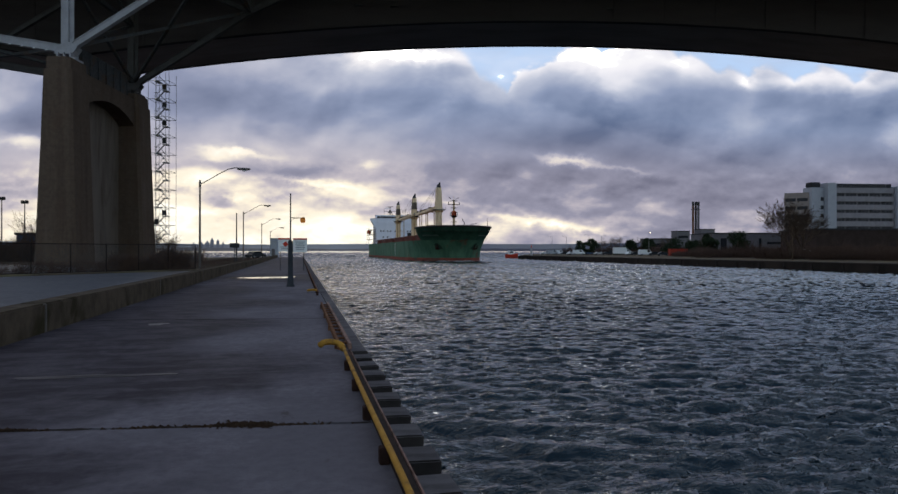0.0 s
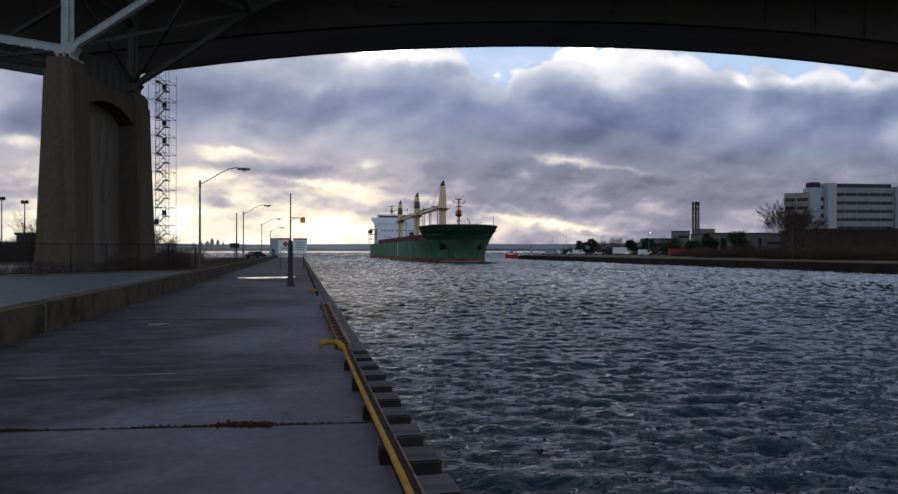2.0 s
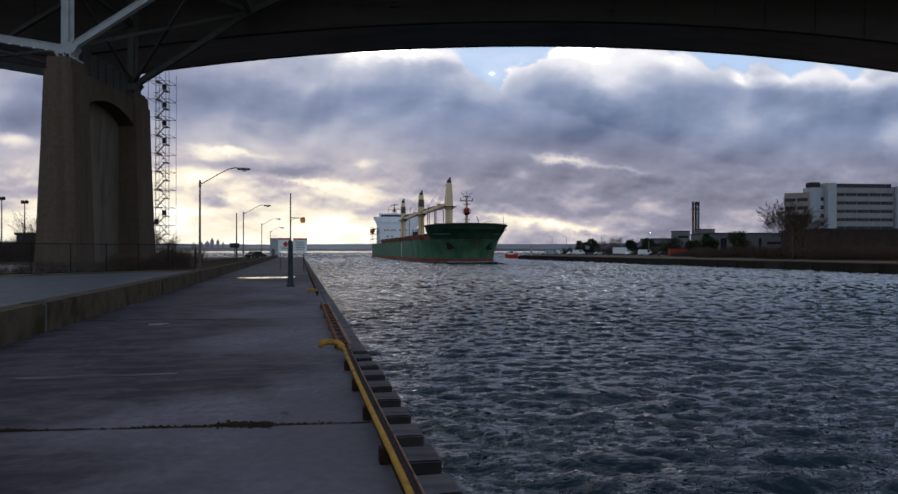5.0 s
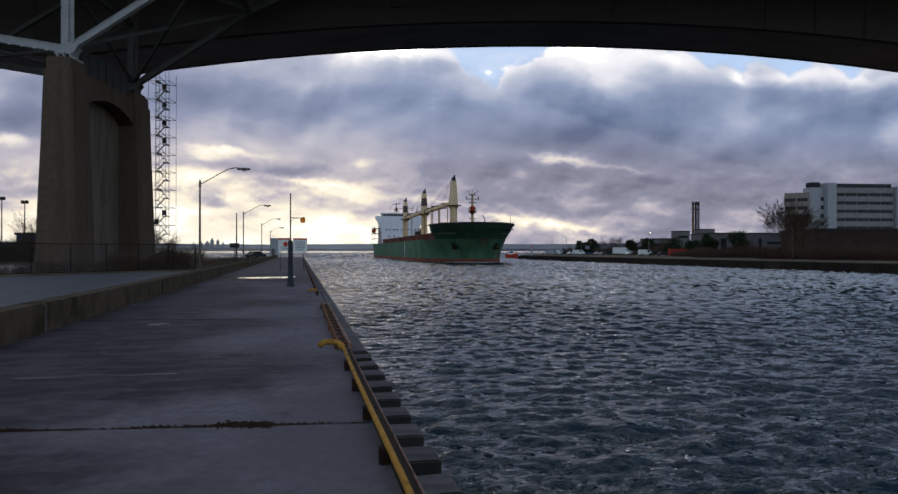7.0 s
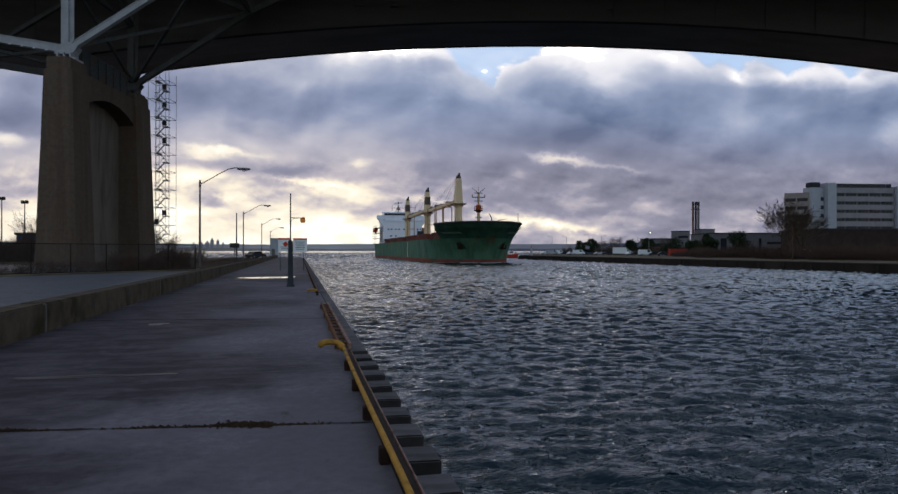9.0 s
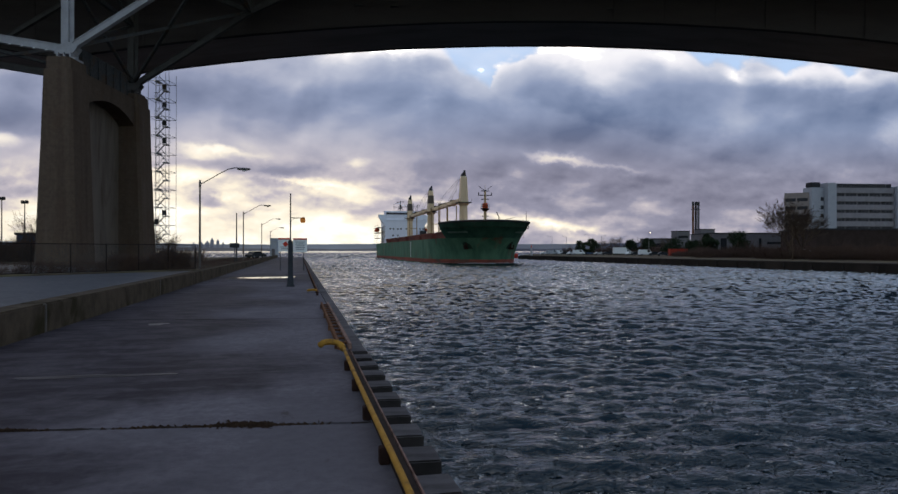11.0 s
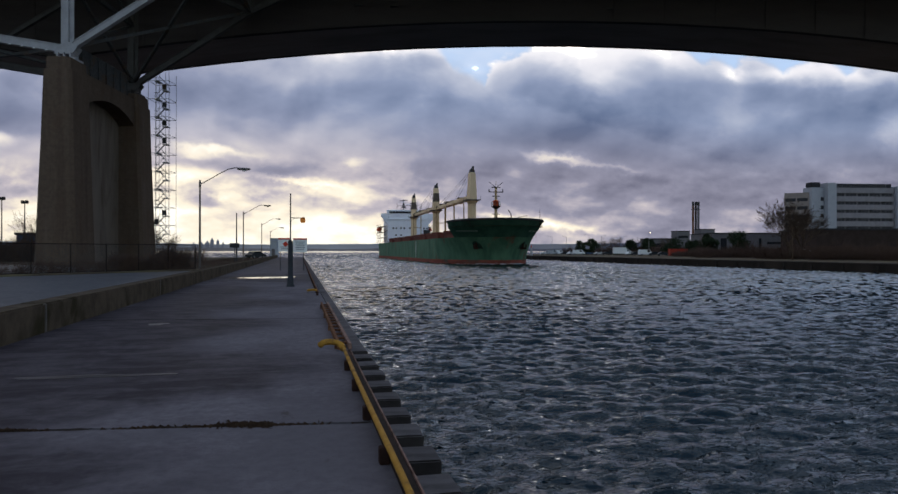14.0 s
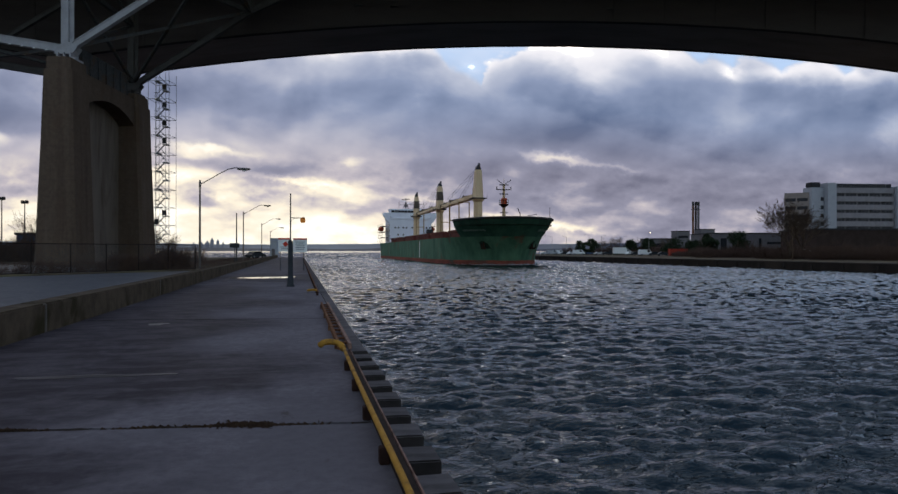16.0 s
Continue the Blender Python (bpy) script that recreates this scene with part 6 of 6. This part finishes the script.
def office_block():
    o = thing("office_block", Matrix.Translation(spot(0.555, 292, FB)) @ pose(0, 0, 0, 0, 0, -6), "white multi-storey office block with dark ribbon windows", "building")
    H = 29.0
    bm = bmesh.new()
    box(bm, 1.9, 29.6, 0.6, 16, -0.5, H - 0.2)
    part("main_wall", bm, grey_wall, o, "recessed grey wall behind pale floor bands")
    bm = bmesh.new()
    box(bm, -1.9, 1.88, -1.4, 8, -0.5, H + 1.6)
    part("stair_tower", bm, tower_white, o)
    bm = bmesh.new()
    box(bm, 29.62, 34.0, -1.4, 8, -0.5, H + 0.4)
    part("stair_tower", bm, tower_white, o)
    wing = Matrix.Translation((-7.8, 2.6, 0)) @ pose(0, 0, 0, 0, 0, -38)
    bm = bmesh.new()
    box(bm, -9.6, 0, 0, 12, -0.5, H - 2.2, wing)
    part("side_wing", bm, tan_wall, o, "tan side wing")
    bm = bmesh.new()
    box(bm, -7.7, -1.92, 1.2, 7, -0.5, H - 0.2)
    part("lift_shaft", bm, tower_white, o)
    bm = bmesh.new()
    box(bm, -7.9, -3.6, 1.0, 5.2, H - 0.19, H + 2.0, bevel=0.3)
    part("roof_vent", bm, dark_roof, o)
    bm = bmesh.new()
    box(bm, 2.2, 29.3, 1.6, 13, H - 0.18, H + 1.6)
    part("plant_screen", bm, dark_roof, o, "dark roof screen")
    bm = bmesh.new()
    for k in range(24):
        x = 2 + k * 1.05
        tube(bm, (x, 0.9, H - 0.2), (x, 0.9, H + 2.2 + 0.5 * math.sin(k * 2.1)), 0.05, n=4)
    tagged(part("roof_rail", bm, galvanised, o), kind="stuff")
    for f in range(8):
        z = H - 2.6 - 3.55 * f
        bm = bmesh.new()
        box(bm, 1.9, 29.6, 0.0, 0.58, z, z + (2.3 if f == 0 else 2.2), bevel=0.05)
        part("floor_band", bm, white_wall, o)
        for k in range(5):
            x0 = 2.1 + k * 5.5
            bm = bmesh.new()
            box(bm, x0, x0 + 4.5, 0.32, 0.58, z - 1.33, z - 0.02)
            w = part("window", bm, ribbon_glass, o)
            for i in (1, 2):
                bm = bmesh.new()
                box(bm, x0 + 4.7 * i / 3 - 0.06, x0 + 4.7 * i / 3 + 0.06, 0.25, 0.32, z - 1.33, z - 0.02)
                part("mullion", bm, grey_wall, w)
        if f:
            for k in range(2):
                bm = bmesh.new()
                box(bm, -9.2 + k * 4.6, -5.2 + k * 4.6, -0.06, -0.01, z + 0.2, z + 1.6, wing)
                part("window", bm, ribbon_glass, o)
            bm = bmesh.new()
            box(bm, -3.6, -2.2, 1.1, 1.19, z + 0.2, z + 1.8)
            part("window", bm, ribbon_glass, o)
    return o


office_block()

# low buildings and roofs beyond the fence, and far towers across the lake
block_building("blue_shed", -0.608, 150, 6.5, 8, 5.2, surface("blue_cladding", (0.055, 0.085, 0.15), (0.045, 0.07, 0.12), 0.6, 0.7), "blue-clad shed in the yard", z=1.5)
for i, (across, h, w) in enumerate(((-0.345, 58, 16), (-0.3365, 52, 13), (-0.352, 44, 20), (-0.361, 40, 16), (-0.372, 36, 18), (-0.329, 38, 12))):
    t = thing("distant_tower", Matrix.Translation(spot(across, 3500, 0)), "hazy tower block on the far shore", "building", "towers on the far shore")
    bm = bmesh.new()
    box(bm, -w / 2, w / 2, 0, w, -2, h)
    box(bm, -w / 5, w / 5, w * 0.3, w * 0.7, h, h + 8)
    # the towers take the hills' colour, haze painted in
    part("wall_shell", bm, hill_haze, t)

cabin = thing("pier_cabin", Matrix.Translation(spot(-0.2555, 156, GROUND)) @ pose(0, 0, 0, 0, 0, -12), "small pale grey cabin near the end of the walkway", "cabin")
cabin_grey = surface("cabin_grey", (0.40, 0.43, 0.50), (0.36, 0.39, 0.46), 0.8, 0.7)
bm = bmesh.new()
box(bm, -0.75, 0.75, 0, 2.0, -0.3, 4.3, bevel=0.04)
part("wall_shell", bm, cabin_grey, cabin)
bm = bmesh.new()
box(bm, -0.85, 0.85, -0.1, 2.1, 4.305, 4.45, bevel=0.03)
part("roof", bm, cabin_grey, cabin)
bm = bmesh.new()
box(bm, -0.4, 0.35, -0.06, -0.005, 0, 2.0)
part("door", bm, grey_wall, cabin)

# white beacon at the end of the far bank, and a small red boat beyond it
m = thing("channel_beacon", pose(88.0, 254, 1.35), "slim white beacon at the end of the far bank", "beacon")
bm = bmesh.new()
skin(bm, [[(r * math.cos(a), r * math.sin(a), z) for a in (2 * math.pi * k / 12 for k in range(12))] for z, r in ((-0.2, 0.6), (0.3, 0.5), (2.9, 0.34), (3.0, 0.5), (3.15, 0.5))])
part("tower", bm, tower_white, m)
bm = bmesh.new()
tube(bm, (0, 0, 3.15), (0, 0, 3.9), 0.22, 0.18, n=10)
part("lantern", bm, red_paint, m, "red lantern")
boat = thing("small_boat", Matrix.Translation(spot(0.0915, 285, 0)) @ pose(0, 0, 0, 0, 0, 15), "small red boat with a white cabin", "boat")
bm = bmesh.new()
skin(bm, [[(x, -w, z), (x, -w * 0.7, -0.3), (x, w * 0.7, -0.3), (x, w, z)] for x, w, z in ((-2.8, 0.9, 1.7), (-1.0, 1.1, 1.6), (1.0, 1.05, 1.7), (2.2, 0.6, 1.95), (2.9, 0.08, 2.1))])
part("hull", bm, red_paint, boat)
bm = bmesh.new()
box(bm, -1.9, 0.4, -0.75, 0.75, 1.5, 3.2, bevel=0.12)
cabin = part("cabin", bm, white_paint, boat, "white cabin")
bm = bmesh.new()
box(bm, -1.6, 0.1, -0.79, -0.755, 2.3, 2.8)
part("window", bm, dark_glass, cabin)

# puddles on the walkway
def puddle(x, y, w, d, seed, label, mat=None):
    rnd = random.Random(seed)
    bm = bmesh.new()
    n = 48
    ph = [rnd.uniform(0, 6.28) for _ in range(4)]
    ring = []
    for k in range(n):
        a = 2 * math.pi * k / n
        r = 1 + 0.18 * math.sin(2 * a + ph[0]) + 0.14 * math.sin(3 * a + ph[1]) + 0.10 * math.sin(5 * a + ph[2]) + 0.06 * math.sin(9 * a + ph[3])
        ring.append((x + w / 2 * r * math.cos(a), y + d / 2 * r * math.sin(a)))
    prism(bm, ring, DECK - 0.004, DECK + 0.004)
    return piece("puddle", bm, mat or puddle_mat, label, "puddle", "puddles on the walkway", kind="stuff")


puddle_mat, pt, pb = blank("puddle_water")
pb.inputs["Base Color"].default_value = (0.05, 0.05, 0.052, 1)
pb.inputs["Roughness"].default_value = 0.04
pt.links.new(bump(pt, fractal(pt, coords(pt), 3.0, 3), 0.03, 0.01), pb.inputs["Normal"])
film_mat, ft, fb = blank("damp_film")
fb.inputs["Base Color"].default_value = (0.045, 0.042, 0.048, 1)
fb.inputs["Roughness"].default_value = 0.38
fb.inputs["Specular IOR Level"].default_value = 0.14
ft.links.new(bump(ft, fractal(ft, coords(ft), 6.0, 4), 0.15, 0.01), fb.inputs["Normal"])
dull_mat, dt, db = blank("muddy_puddle")
db.inputs["Base Color"].default_value = (0.06, 0.053, 0.055, 1)
db.inputs["Roughness"].default_value = 0.40
db.inputs["Specular IOR Level"].default_value = 0.14
dt.links.new(bump(dt, fractal(dt, coords(dt), 9.0, 3), 0.08, 0.01), db.inputs["Normal"])
puddle(-2.0, 41.8, 3.1, 2.6, 1, "shallow puddle reflecting the bright sky")
puddle(-3.0, 15.9, 0.40, 0.45, 2, "small shallow puddle on the walkway", dull_mat)
puddle(-2.6, 9.5, 1.8, 0.22, 9, "thin film of water on the walkway", film_mat)

# broken slab edges along the joints, filled with dark dirt
rj = random.Random(27)
co, fa = [], []
for j in (7, 8, 9, 10):
    x = -4.7
    while x < 0.5:
        length = rj.uniform(0.10, 0.55)
        if rj.random() < (0.8 if j == 7 else 0.5):
            n = max(3, int(length / 0.05))
            i0 = len(co)
            width = rj.uniform(0.018, 0.05) * (1.8 if j > 7 else 1.0)
            for k in range(n + 1):
                xx = x + length * k / n
                yy = JOINTS[j] + SKEW * xx + rj.uniform(-0.012, 0.012)
                ww = width * (math.sin(math.pi * k / n) ** 0.5 + 0.05) * rj.uniform(0.6, 1.3)
                co += [(xx, yy - ww, DECK + 0.002), (xx, yy, DECK + 0.006), (xx, yy + ww * rj.uniform(0.5, 1.0), DECK + 0.002)]
                if k:
                    p = i0 + 3 * k
                    fa += [(p - 3, p, p + 1, p - 2), (p - 2, p + 1, p + 2, p - 1)]
        x += length + rj.uniform(0.0, 0.18)
me = bpy.data.meshes.new("joint_dirt")
me.from_pydata(co, [], fa)
me.materials.append(surface("joint_dirt", (0.022, 0.019, 0.018), (0.040, 0.030, 0.024), 14, 0.95, grain=0.8))
tagged(new("joint_dirt", me), "dark dirt in the broken joints between slabs", "dirt", kind="stuff")

# moss in the open joint
rm = random.Random(15)
co, fa = [], []
for k in range(1700):
    x = rm.choice((rm.gauss(-0.42, 0.10), rm.gauss(-0.62, 0.12), rm.gauss(-0.30, 0.05), rm.gauss(-0.5, 0.3), rm.gauss(-2.5, 0.15), rm.gauss(-1.35, 0.12) if rm.random() < 0.3 else rm.gauss(-0.45, 0.12)))
    y = JOINTS[7] + SKEW * x + rm.gauss(0, 0.045 if -0.75 < x < -0.25 else 0.016) + 0.02 * math.sin(x * 9)
    h = rm.uniform(0.004, 0.022)
    dx, dy = rm.uniform(-0.07, 0.07), rm.uniform(-0.03, 0.03)
    i0 = len(co)
    co += [(x - dx, y - dy, DECK - 0.03), (x + dx, y + dy, DECK - 0.03), (x + rm.uniform(-0.02, 0.02), y + rm.uniform(-0.02, 0.02), DECK + h)]
    fa.append((i0, i0 + 1, i0 + 2))
me = bpy.data.meshes.new("joint_moss")
me.from_pydata(co, [], fa)
me.materials.append(surface("moss", (0.070, 0.042, 0.028), (0.030, 0.021, 0.016), 20, 0.95))
tagged(new("joint_moss", me), "brown moss and grass in the open slab joint", "moss", kind="stuff")


# ---- what moves ----
def motions():
    walk(ship, [(0.0, pose(46.0, 193.5, 0)), (16.0, pose(46.0, 141.0, 0))])
    walk(water, [(0.0, pose(3, 11, 0)), (16.0, pose(-3, -11, 0))])
    walk(clouds, [(0.0, pose(37, 28, 0)), (16.0, pose(-37, -28, 0))])


motions()
